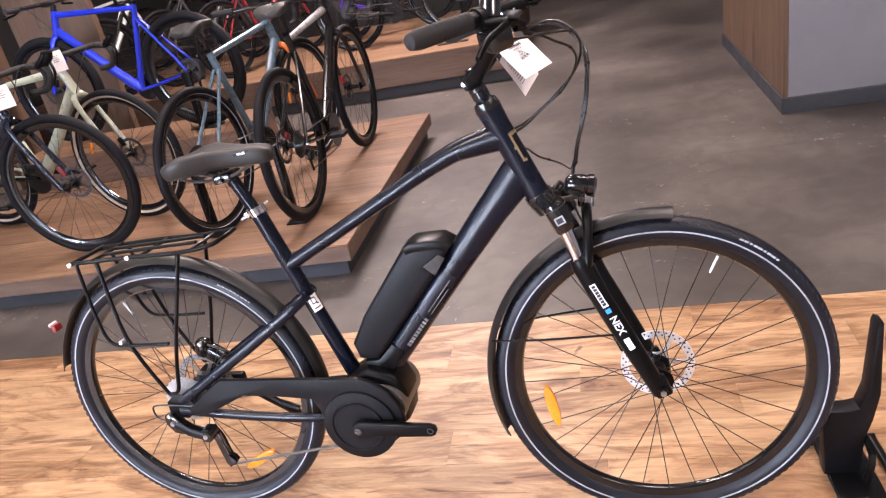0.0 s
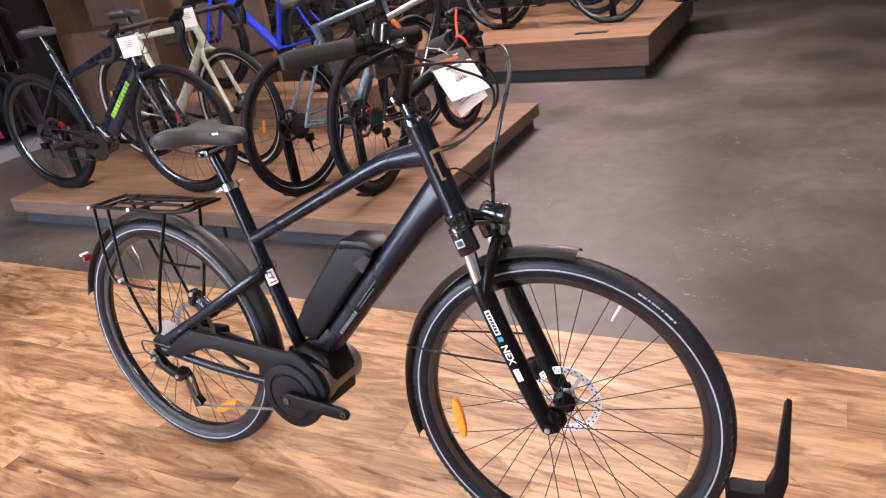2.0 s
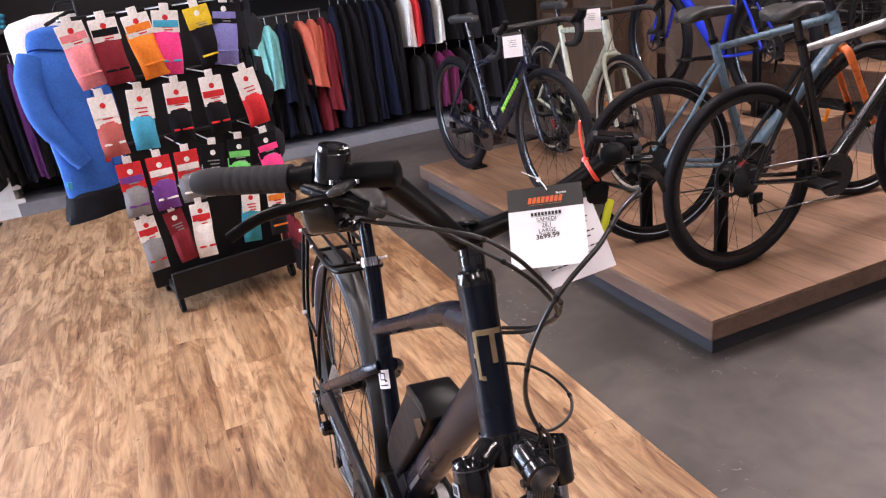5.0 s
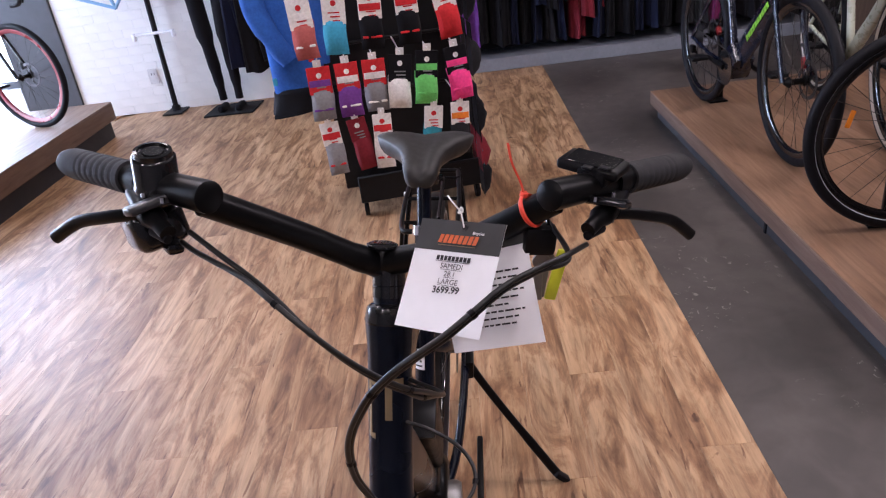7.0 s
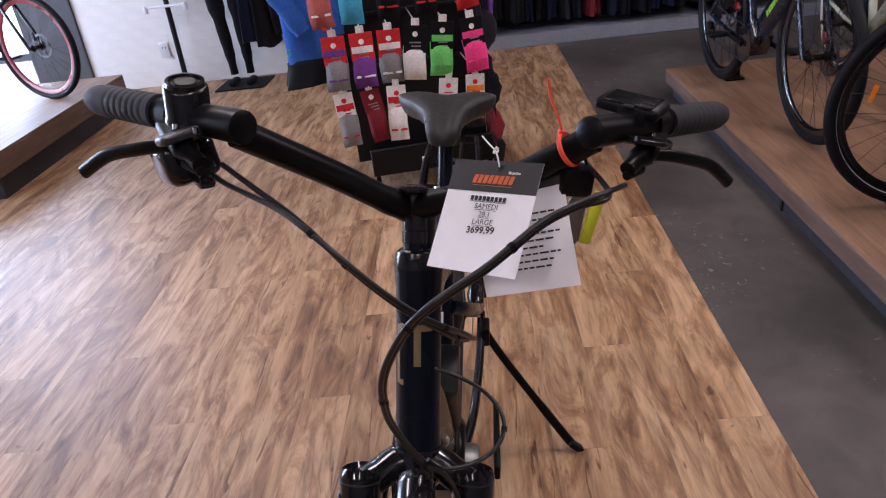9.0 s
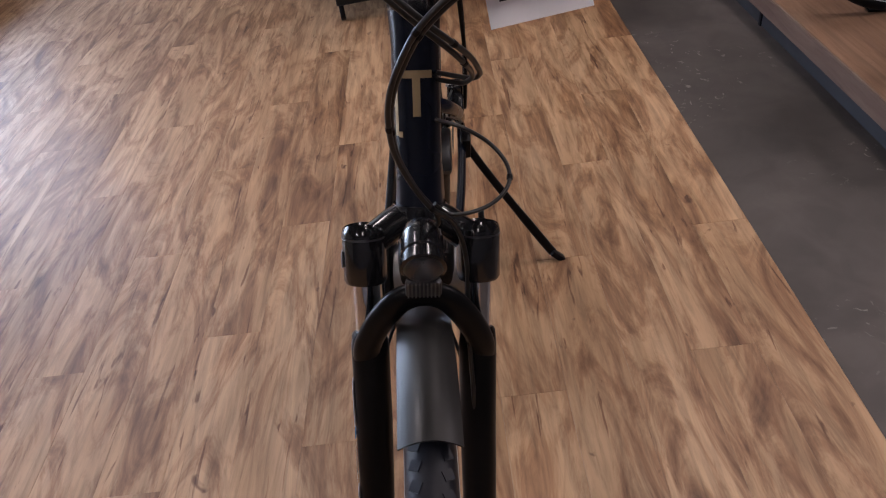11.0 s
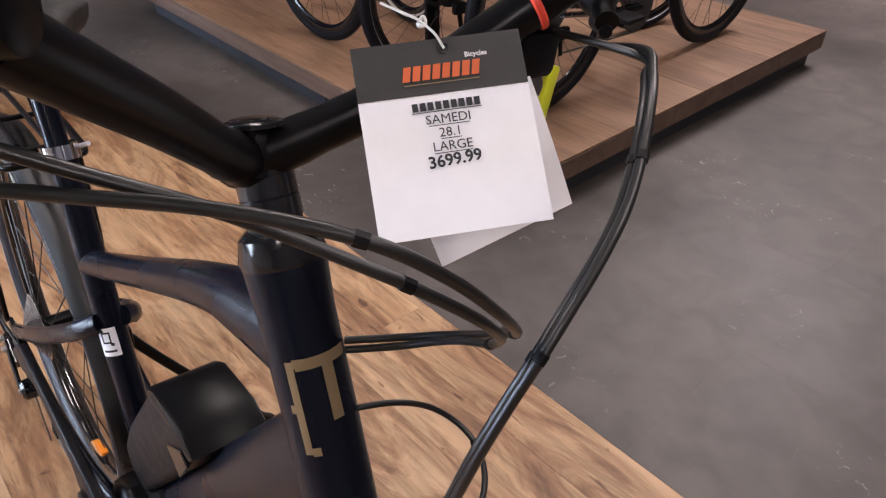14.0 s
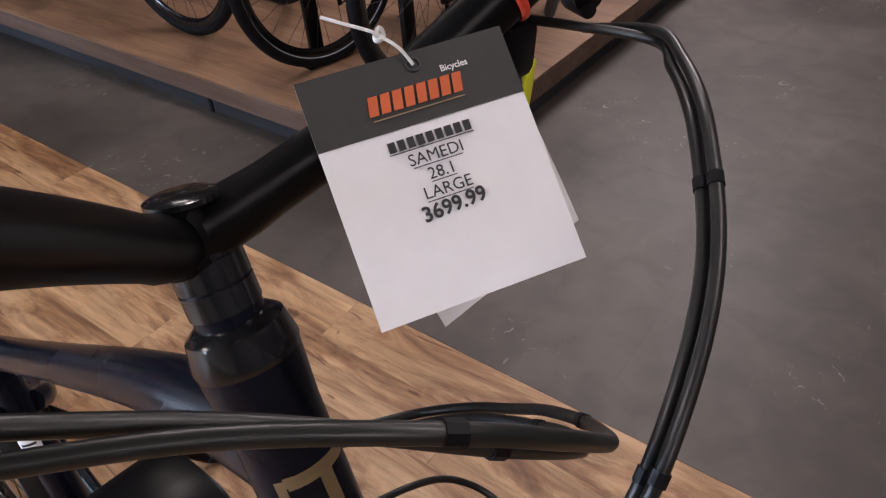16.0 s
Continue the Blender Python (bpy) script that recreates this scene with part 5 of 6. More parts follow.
            part("brand_bar", [rbox(0.022, 0.026, 0.001, 0, 1, (-0.125 + 0.0275 * i, 0, 0)) for i in range(10)], lettering, body, "row of plain lettering marks", lm2)
    if motor:
        part("motor", plate([(bb[0] - 0.05, bb[2] - 0.04), (bb[0] + 0.05, bb[2] - 0.05), (bb[0] + 0.11, bb[2] + 0.05), (bb[0] + 0.04, bb[2] + 0.12), (bb[0] - 0.03, bb[2] + 0.08)], -0.05, 0.05, 0.012, 2), fm, ob)
    ring = [((0.085 + (0.002 if k % 2 else -0.002)) * math.cos(math.pi * k / 36), (0.085 + (0.002 if k % 2 else -0.002)) * math.sin(math.pi * k / 36)) for k in range(72)]
    cr = part("chainring", [plate(ring, -0.053, -0.050, 0)], BLACK_PAINT, ob, m=Matrix.Translation(bb))
    for s in (-1, 1):
        part("crank_arm", sweep([(0, s * 0.062, 0), (s * 0.17, s * 0.075, -s * 0.02)], [(0.015, 0.008), (0.011, 0.007)], 10, Y), SATIN, cr)
        part("pedal", rbox(0.085, 0.085, 0.018, 0.004, 1, (s * 0.17, s * 0.125, -s * 0.02)), PLASTIC, cr)
    part("chain", [sweep([(0.0, -0.048, R + 0.045), (bb[0], -0.0515, bb[2] + 0.085)], 0.0035, 6), sweep([(0.03, -0.048, R - 0.135), (bb[0], -0.0515, bb[2] - 0.085)], 0.0035, 6)], DARK_STEEL, ob)
    part("rear_derailleur", [rbox(0.05, 0.024, 0.04, 0.006, 2, (0.01, -0.065, R - 0.06)), sweep([(0.02, -0.05, R - 0.07), (0.03, -0.05, R - 0.14)], [(0.012, 0.005), (0.009, 0.005)], 8, Y)], SATIN, ob)
    part("seat_post", sweep([seat_top, (seat_top[0] - 0.045, 0, seat_top[2] + 0.13)], 0.0135, 10, Y), BLACK_PAINT, ob)
    sz = seat_top[2] + 0.135 - 0.974
    part("saddle", moved(saddle_shape(), pose(seat_top[0] - 0.055, 0, 0) @ Matrix.Diagonal((1.0, 0.80, 1.0, 1)) @ pose(0.25, 0, sz)), SADDLE_VINYL, ob, sharp=70)
    st = (ht[0] - 0.012, 0, ht[2] + 0.035)
    bx, bz = wb - 0.145, ht[2] + 0.045
    part("stem", [sweep([(ht[0], 0, ht[2]), st], 0.018, 12, Y), sweep([st, (bx, 0, bz)], 0.0155, 12, Y)], BLACK_PAINT, ob)
    if bars == "drop":
        hb_ = part("handlebar", [sweep(catmull([(bx, s * 0.0, bz), (bx, s * 0.10, bz), (bx + 0.005, s * 0.185, bz), (bx + 0.04, s * 0.205, bz - 0.004), (bx + 0.085, s * 0.21, bz - 0.02), (bx + 0.095, s * 0.215, bz - 0.06), (bx + 0.06, s * 0.22, bz - 0.115), (bx - 0.02, s * 0.225, bz - 0.125)], 3), 0.0145, 10) for s in (-1, 1)], GRIP_RUBBER, ob)
        for s in (-1, 1):
            part("brake_lever", [sweep(catmull([(bx + 0.075, s * 0.208, bz - 0.012), (bx + 0.125, s * 0.207, bz + 0.02), (bx + 0.14, s * 0.207, bz + 0.045)], 3), [0.018] * 4 + [0.015] * 3, 10), sweep(catmull([(bx + 0.12, s * 0.208, bz + 0.0), (bx + 0.13, s * 0.212, bz - 0.05), (bx + 0.10, s * 0.22, bz - 0.11)], 3), 0.0065, 8)], SATIN, hb_)
    else:
        hb_ = part("handlebar", sweep(catmull([(bx - 0.03, -0.33, bz + 0.01), (bx, -0.15, bz + 0.005), (bx, 0.15, bz + 0.005), (bx - 0.03, 0.33, bz + 0.01)], 4), 0.0125, 10), BLACK_PAINT, ob)
        for s in (-1, 1):
            part("grip", sweep([(bx - 0.030, s * 0.335, bz + 0.01), (bx - 0.012, s * 0.215, bz + 0.008)], 0.0165, 12), GRIP_RUBBER, hb_)
            part("brake_lever", [sweep([(bx, s * 0.19, bz), (bx + 0.04, s * 0.21, bz - 0.02), (bx + 0.035, s * 0.30, bz - 0.03)], 0.007, 8)], SATIN, hb_)
    part("brake_hose", [sweep(catmull([(bx + 0.06, 0.17, bz), (bx + 0.10, 0.06, bz + 0.01), (bx + 0.07, -0.02, bz - 0.10), (hb[0] + 0.03, -0.03, hb[2])], 5), 0.0025, 6), sweep(catmull([(bx + 0.06, -0.17, bz), (bx + 0.11, -0.05, bz + 0.0), (bx + 0.06, 0.03, bz - 0.12), (hb[0], 0.025, hb[2] + 0.05)], 5), 0.0025, 6)], CABLE, ob)
    if reflectors:
        for c in (ra, fa):
            part("wheel_reflector", moved(rbox(0.016, 0.010, 0.06, 0.004, 2), pose(c[0] - 0.21, -0.01, c[2] + 0.06, 0, 15, 0)), ORANGE, ob, "orange wheel reflector")
    return ob


def display_stand(x, y, z, yaw, h=0.36):
    """A black post on a foot plate that holds a wheel."""
    ob = thing("display_stand", "black steel post stand holding a bicycle wheel", "bicycle stand", pose(x, y, z, 0, 0, yaw), group="display stands")
    part("foot_plate", rbox(0.20, 0.10, 0.008, 0.002, 1, (0, 0.055, 0.004)), SATIN, ob)
    part("post", rbox(0.055, 0.022, h, 0.004, 2, (0, 0.095, h / 2 + 0.006)), SATIN, ob)
    part("hook", sweep([(0, 0.095, h - 0.01), (0, 0.07, h), (0, 0.062, h + 0.012)], 0.007, 8), SATIN, ob)
    return ob


def shop_tag(x, y, z, yaw, pitch=0):
    ob = thing("price_tag", "small white card price tag with black header", "price tag", pose(x, y, z, 90 + pitch, 0, yaw), group="price tags on display bicycles")
    part("card", card(0.088, 0.108, bend=0.004), PAPER, ob)
    part("header", card(0.088, 0.012, bend=0.001), CARD_BLACK, ob, m=pose(0, 0, 0.0012))
    part("print_bar", [rbox(0.040 - 0.008 * (i % 2), 0.0016, 0.0004, 0, 1, (0.044, -0.034 - 0.009 * i, 0.0046)) for i in range(4)], INK, ob)
    return ob


T2 = 0.32
TIER = 0.37
tier = thing("display_riser", "oak riser on the back of the low platform", "display platform", ROOM, "display platforms")
part("riser_box", slab(-3.20, -1.55, 2.68, 3.20, PH, TIER - 0.008, 0.003), OAK_DARK, tier)
part("board", slab(-3.20, -1.55, 2.68, 3.20, TIER - 0.0075, TIER, 0.0012), OAK, tier)

shop_bike("navy electric gravel bicycle with lime green lettering", (-2.98, 1.40), (-1.93, 1.47), PH, NAVY, "drop", 0.350, 0.021, motor=True, fat=1.9, accent=RED_PLASTIC, lettering=GREEN_INK, low=True)
shop_bike("pale sage green gravel bicycle with tan sidewall tyres", (-2.94, 2.00), (-1.89, 1.88), PH, SAGE, "drop", 0.350, 0.021, wall=SKINWALL, fat=1.25, reflectors=True)
shop_bike("steel blue city bicycle with orange fork and flat bar", (-1.245, 1.58), (-1.14, 2.605), PH, STEEL_BLUE, "flat", 0.345, 0.020, wall=STRIPE, fork_mat=BURNT, reflectors=True, fat=1.1)
# the top tube gets its own pale tone beside the black tubes
shop_bike("gloss black gravel bicycle with pale top tube", (-0.832, 1.645), (-0.872, 2.69), PH, BLACK_PAINT, "drop", 0.350, 0.021, lettering=SPOKE, fat=1.2, accent=RED_PLASTIC, top_mat=paint("pale_top_tube", (0.42, 0.42, 0.43)))
shop_bike("royal blue mountain bicycle", (-1.97, 2.87), (-3.05, 2.93), TIER, ROYAL, "flat", 0.36, 0.029, fat=1.2)
shop_bike("black road bicycle with white rimmed tyres", (-1.69, 5.11), (-0.67, 5.09), T2, BLACK_PAINT, "drop", 0.338, 0.014, wall=WHITE_BIKE)
shop_bike("purple road bicycle with white rimmed tyres", (-1.95, 5.72), (-0.95, 5.60), T2, PURPLE, "drop", 0.338, 0.014, wall=WHITE_BIKE)
shop_bike("black city bicycle on the back platform", (-0.20, 6.05), (-1.2, 6.2), T2, BLACK_PAINT, "flat", 0.345, 0.018)
shop_bike("red and black road bicycle on the back platform", (-2.75, 4.75), (-2.35, 5.70), T2, paint("dark_red_paint", (0.20, 0.015, 0.02)), "drop", 0.338, 0.014)
shop_bike("dark grey gravel bicycle on the back platform", (-3.35, 4.80), (-3.0, 5.75), T2, paint("dark_grey_paint", (0.05, 0.05, 0.055)), "drop", 0.345, 0.019)
shop_bike("black mountain bicycle on the back platform", (-4.05, 4.85), (-3.6, 5.80), T2, BLACK_PAINT, "flat", 0.36, 0.028)
shop_bike("white and black road bicycle on the back platform", (-4.55, 5.0), (-4.3, 6.0), T2, WHITE_BIKE, "drop", 0.338, 0.014)
shop_bike("black bicycle with red rims on the window platform", (-3.92, -3.77), (-3.60, -2.80), 0.26, BLACK_PAINT, "drop", 0.345, 0.020, rim_mat=RED_RIM)
for x, y, yaw, z in ((-2.98, 1.40, 4, PH), (-2.94, 2.00, -6, PH), (-1.245, 1.58, 84, PH), (-0.832, 1.645, 92, PH), (-1.97, 2.87, 177, TIER), (-1.69, 5.11, -1, T2), (-1.95, 5.72, -7, T2), (-0.20, 6.05, 171, T2), (-0.67, 5.09, -1, T2)):
    display_stand(x, y, z, yaw)
shop_tag(-1.92, 1.24, 1.045, 68, -8)
shop_tag(-1.98, 1.70, 1.10, 70, -6)
slot = thing("floor_socket", "black slotted socket cover let into the platform top", "socket", pose(-0.70, 4.67, T2, 0, 0, 3))
part("cover", rbox(0.26, 0.07, 0.006, 0.002, 1, (0, 0, 0.003)), SATIN, slot)
part("slot", rbox(0.22, 0.02, 0.002, 0, 1, (0, 0, 0.0065)), INK, slot)

# ---- sock rack ----
RK = pose(-2.25, -0.19, 0, 0, 0, 11)
rackd = thing("sock_rack", "black wheeled display rack hung with packed socks", "display rack", RK)
MATTE = surface("matte_black_steel", (0.009, 0.009, 0.010), 0.55, spec=0.2)
part("back_panel", rbox(0.03, 0.64, 1.42, 0.004, 1, (-0.06, 0.0, 0.83)), MATTE, rackd)
part("base", [rbox(0.46, 0.60, 0.05, 0.006, 2, (-0.13, 0.04, 0.125)), rbox(0.02, 0.60, 0.13, 0.004, 1, (0.095, 0.04, 0.155))], MATTE, rackd)
ROWS_Z = (1.34, 1.07, 0.80, 0.57)
for z in ROWS_Z:
    part("rail", sweep([(-0.03, -0.40, z + 0.012), (-0.03, 0.31, z + 0.012)], 0.008, 8), MATTE, rackd)
for sx in (-0.30, 0.035):
    for sy in (-0.24, 0.31):
        cs = part("castor", [lathe([(0.035, -0.011), (0.038, -0.007), (0.038, 0.007), (0.035, 0.011), (0.008, 0.011), (0.008, -0.011)], 20)], RUBBER, rackd, m=pose(sx, sy, 0.039))
        part("castor_fork", rbox(0.03, 0.034, 0.055, 0.004, 1, (0, 0, 0.058)), DARK_STEEL, cs)
part("header_panel", rbox(0.02, 0.74, 0.16, 0.004, 1, (-0.06, -0.06, 1.62)), MATTE, rackd)


def cloth(name, c):
    return surface(name, c, 0.9, 0, 0.2, 90, 0.5, 0.001, sheen=0.03, spec=0.12)


CL = {k: cloth("cloth_" + k, v) for k, v in dict(
    white=(0.75, 0.74, 0.72), black=(0.007, 0.007, 0.009), red=(0.55, 0.03, 0.035), maroon=(0.19, 0.02, 0.03), orange=(0.75, 0.22, 0.03), pink=(0.75, 0.25, 0.28), hotpink=(0.85, 0.06, 0.25),
    yellow=(0.75, 0.55, 0.04), sky=(0.06, 0.36, 0.55), violet=(0.20, 0.20, 0.48), grey=(0.22, 0.22, 0.23), green=(0.15, 0.55, 0.14), purple=(0.16, 0.05, 0.25), brick=(0.42, 0.11, 0.10),
    royal=(0.035, 0.12, 0.42), navy=(0.008, 0.011, 0.028), turquoise=(0.25, 0.62, 0.62), coral=(0.55, 0.13, 0.08), plum=(0.17, 0.02, 0.09), charcoal=(0.018, 0.018, 0.021), teal=(0.03, 0.20, 0.25)).items()}


def puffed(w, h, t, seed, n=6):
    """A soft flat pack, bulged and a little crumpled."""
    rng = random.Random(seed)
    ve, fa = [], []
    for k in (0, 1):
        for j in range(n + 1):
            for i in range(n + 1):
                u, v = i / n, j / n
                b = (math.sin(math.pi * u) * math.sin(math.pi * v)) ** 0.5
                x = (t * b + 0.25 * t * (rng.random() - 0.5) * b) if k else 0.0
                edge = 0.03 * w * math.sin(5 * v + seed)
                ve.append((x, w * (u - 0.5) + edge, -h * v))
    o = (n + 1) ** 2
    for j in range(n):
        for i in range(n):
            a = j * (n + 1) + i
            fa.append((a, a + 1, a + n + 2, a + n + 1))
            fa.append((o + a, o + a + 1, o + a + n + 2, o + a + n + 1))
    for i in range(n):
        for a in (i, n * (n + 1) + i):
            fa.append((a, a + 1, o + a + 1, o + a))
        for a in (i * (n + 1), i * (n + 1) + n):
            fa.append((a, a + n + 1, o + a + n + 1, o + a))
    return ve, fa


seed_no = [1]


def sock_pack(y, z, cardc, sockc, accent, w=0.095, h=0.23, split=0.48, label=""):
    seed_no[0] += 1
    ob = thing("sock_pack", label or f"packed pair of {sockc} socks on a {cardc} card", "socks", RK @ pose(0.325, y, z, 0, random.Random(seed_no[0]).uniform(-6, 2), 0) @ pose(0, 0, 0, random.Random(seed_no[0] + 50).uniform(-9, 9), 0, 0), group="packed socks on the rack")
    part("hanger_card", moved(rbox(0.004, w, h * split, 0.006, 1, (0.018, 0, -h * split / 2)), Matrix()), CL[cardc], ob)
    part("hook_tab", rbox(0.003, w * 0.35, 0.03, 0.004, 1, (0.018, 0, 0.012)), CL["white"], ob)
    part("sock", moved(puffed(w, h * (1 - split * 0.75), 0.034, seed_no[0]), pose(0.006, 0, -h * split * 0.75)), CL[sockc], ob)
    if accent:
        part("band", rbox(0.0030, w * 0.92, 0.026, 0.001, 1, (0.0205, 0, -h * split * 0.60)), CL[accent], ob)
        part("band", rbox(0.006, w * 0.84, 0.009, 0.002, 1, (0.0345, 0, -h * 0.78)), CL[accent], ob)
    part("mark", lathe([(0.011, 0.0), (0.0, 0.0)], 14, closed=False, axis="z"), CL["red" if cardc == "white" else "white"], ob, m=pose(0.0205, 0, -h * split * 0.32, 0, 90, 0))
    part("print_bar", [rbox(0.0012, w * (0.5 - 0.09 * k), 0.005, 0, 1, (0.0206, 0.004 * k, -h * split * (0.62 + 0.13 * k))) for k in range(3)], CL["red" if cardc == "white" else "grey"], ob)


rows = [
    (0.24, 0.34, 0.115, 0.100, -0.40, [("white", "pink", "pink"), ("white", "maroon", "black"), ("white", "orange", "orange"), ("white", "hotpink", "sky"), ("yellow", "black", "yellow"), ("black", "violet", "violet")]),
    (0.235, 0.50, 0.140, 0.092, -0.365, [("white", "brick", "white"), ("white", "sky", None), ("white", "black", "red"), ("white", "black", "red"), ("white", "red", None)]),
    (0.22, 0.50, 0.112, 0.094, -0.335, [("red", "grey", "purple"), ("red", "purple", "white"), ("red", "grey", "white"), ("black", "white", None), ("black", "green", "green"), ("black", "hotpink", "hotpink")]),
    (0.235, 0.42, 0.112, 0.080, -0.335, [("white", "grey", "red"), ("maroon", "maroon", None), ("white", "white", "red"), None, ("white", "teal", None), ("white", "charcoal", "orange")]),
]
for z, (h, split, step, w, first, packs) in zip(ROWS_Z, rows):
    for i, p in enumerate(packs):
        if p:
            sock_pack(first + step * i, z, p[0], p[1], p[2], w, h, split)
            part("peg", sweep([(-0.04, first + step * i, z + 0.012), (0.36, first + step * i, z + 0.016)], 0.003, 6), STEEL, rackd)


for k, (z, cc, sc) in enumerate(((1.36, "black", "charcoal"), (1.10, "charcoal", "black"), (0.86, "black", "charcoal"), (0.60, "charcoal", "black"), (0.42, "black", "maroon"), (0.30, "teal", "black"))):
    for xx in (-0.09, 0.05):
        seed_no[0] += 1
        sp = thing("sock_pack", f"packed {sc} socks hung on the end of the rack", "socks", RK @ pose(xx + 0.12, 0.312, z, 0, 0, 90), group="packed socks on the rack")
        part("hanger_card", rbox(0.004, 0.095, 0.09, 0.004, 1, (0.012, 0, -0.045)), CL[cc], sp)
        part("sock", moved(puffed(0.10, 0.17, 0.05, seed_no[0]), pose(0.004, 0, -0.06)), CL[sc], sp)

# ---- clothes ----


def garment_shape(w, h, d, seed, flare=1.2, folds=5, amp=0.012):
    """Hanging cloth: a folded closed loop, narrow at the shoulder and wider below."""
    rng = random.Random(seed)
    ph = rng.random() * 6
    ve, fa = [], []
    n, m = 28, 9
    for j in range(m + 1):
        v = j / m
        k = (0.35 + 0.65 * min(1, v * 6) ** 0.5) * (1 + (flare - 1) * v)
        for i in range(n):
            a = 2 * math.pi * i / n
            rip = 1 + (amp / w) * math.sin(folds * a + ph + 2.0 * v) * (0.3 + v)
            ve.append((d / 2 * k * math.cos(a) * rip, w / 2 * k * math.sin(a) * rip + 0.01 * math.sin(3 * v + ph), -h * v + 0.012 * math.sin(2 * a + ph) * v))
    for j in range(m):
        for i in range(n):
            fa.append((j * n + i, j * n + (i + 1) % n, (j + 1) * n + (i + 1) % n, (j + 1) * n + i))
    fa.append(tuple(range(n)))
    fa.append(tuple(m * n + i for i in range(n)))
    return ve, fa


def hung(kind, colour, y, top, h, w, d, label, x=-5.02, flare=1.15):
    seed_no[0] += 1
    ob = thing(kind, label, "clothing", ROOM @ pose(x, y, top, 0, 0, random.Random(seed_no[0]).uniform(-10, 10)), group="clothes on the wall rail")
    part("cloth", garment_shape(w, h, d, seed_no[0], flare), CL[colour], ob)
    part("hanger", sweep(catmull([(0, 0, 0.005), (0, 0, 0.035), (0.01, 0, 0.055), (0.0, 0, 0.068), (-0.012, 0, 0.058)], 4), 0.0025, 6), STEEL, ob)
    if kind == "jacket":
        for s in (-1, 1):
            part("sleeve", moved(garment_shape(w * 0.5, h * 0.85, d * 0.3, seed_no[0] + s, 0.8, 3), pose(s * d * 0.30, 0.35 * w, -0.05, 6, 0, 0)), CL[colour], ob)
    return ob


structure("trim_plinth", slab(WEST, WEST + 0.42, -1.327, 3.0, 0, 0.10, 0.004), surface("plinth_grey", (0.20, 0.21, 0.24), 0.6), "low grey plinth under the clothing rails", "plinth", ROOM)
for z, y0, y1 in ((1.16, -1.30, 1.25), (1.25, 1.30, 3.0)):
    structure("rail", sweep([(-5.02, y0, z), (-5.02, y1, z)], 0.011, 10), DARK_STEEL, "dark steel clothing rail", "rail", ROOM)
for z in (1.30, 1.72, 2.15):
    structure("wall_shelf", slab(WEST, WEST + 0.36, -1.325, 3.0, z, z + 0.03, 0.003), surface("shelf_grey", (0.10, 0.10, 0.11), 0.6), "dark grey wall shelf", "shelf", ROOM)
y = -1.27
rng = random.Random(8)
while y < 0.62:
    c = rng.choice(["black", "black", "charcoal", "navy", "black", "purple"])
    hung("trousers", c, y, 1.09, 0.86 + rng.uniform(-0.04, 0.05), 0.075, 0.34, f"{c} cycling trousers on a hanger")
    y += 0.088
for c, yy, h in (("turquoise", 0.68, 0.42), ("turquoise", 0.78, 0.50), ("navy", 0.88, 0.62), ("black", 0.96, 0.66), ("coral", 1.06, 0.50), ("coral", 1.15, 0.54), ("maroon", 1.24, 0.75)):
    hung("jacket", c, yy, 1.09, h, 0.11, 0.36, f"{c} cycling jacket on a hanger")
for c, yy in (("navy", 0.66), ("black", 0.75), ("navy", 0.84), ("charcoal", 0.93), ("navy", 1.02), ("maroon", 1.12), ("maroon", 1.20)):
    hung("trousers", c, yy, 0.66, 0.48, 0.08, 0.30, f"{c} cycling shorts on a hanger", x=-5.08)
y = 1.34
while y < 1.92:
    hung("trousers", rng.choice(["black", "navy", "black"]), y, 1.17, 0.98 + rng.uniform(-0.03, 0.03), 0.085, 0.34, "black cycling tights on a hanger")
    y += 0.075
for c, yy in (("charcoal", 2.02), ("charcoal", 2.12), ("plum", 2.23), ("plum", 2.33), ("black", 2.46), ("black", 2.58), ("charcoal", 2.70), ("black", 2.82)):
    hung("shorts", c, yy, 0.66, 0.46, 0.10, 0.36, f"{c} cycling shorts on a hanger", x=-4.98, flare=1.05)
for c, yy in (("white", 1.98), ("red", 2.06), ("navy", 2.16), ("white", 2.26), ("black", 2.42), ("charcoal", 2.55), ("black", 2.70), ("black", 2.84)):
    hung("jersey", c, yy, 1.17, 0.42, 0.10, 0.36, f"{c} cycling jersey on a hanger")
# folded stacks on the shelves
for z in (1.33, 1.75):
    y = -1.15
    while y < 2.9:
        c = rng.choice(["white", "black", "charcoal", "red", "yellow", "sky", "pink", "grey", "navy"])
        st = thing("folded_clothes", f"stack of folded {c} clothes on the wall shelf", "clothing", ROOM @ pose(WEST + 0.19, y, z, 0, 0, rng.uniform(-5, 5)), group="folded clothes")
        for k in range(rng.choice([2, 3, 4])):
            part("fold", rbox(0.26, 0.20, 0.034, 0.014, 3, (rng.uniform(-0.01, 0.01), rng.uniform(-0.01, 0.01), 0.018 + 0.035 * k)), CL[c if k % 2 == 0 else rng.choice(["white", "black", c])], st)
        y += rng.uniform(0.27, 0.40)

# jacket hung on an arm at the end of the rack
jk = thing("jacket", "bright blue cycling jacket hung at the end of the rack", "jacket", pose(-2.24, -0.640, 0, 0, 0, 12))
part("body", moved(garment_shape(0.245, 0.66, 0.15, 77, 1.06, 5, 0.012), pose(0, 0, 1.29)), CL["royal"], jk)
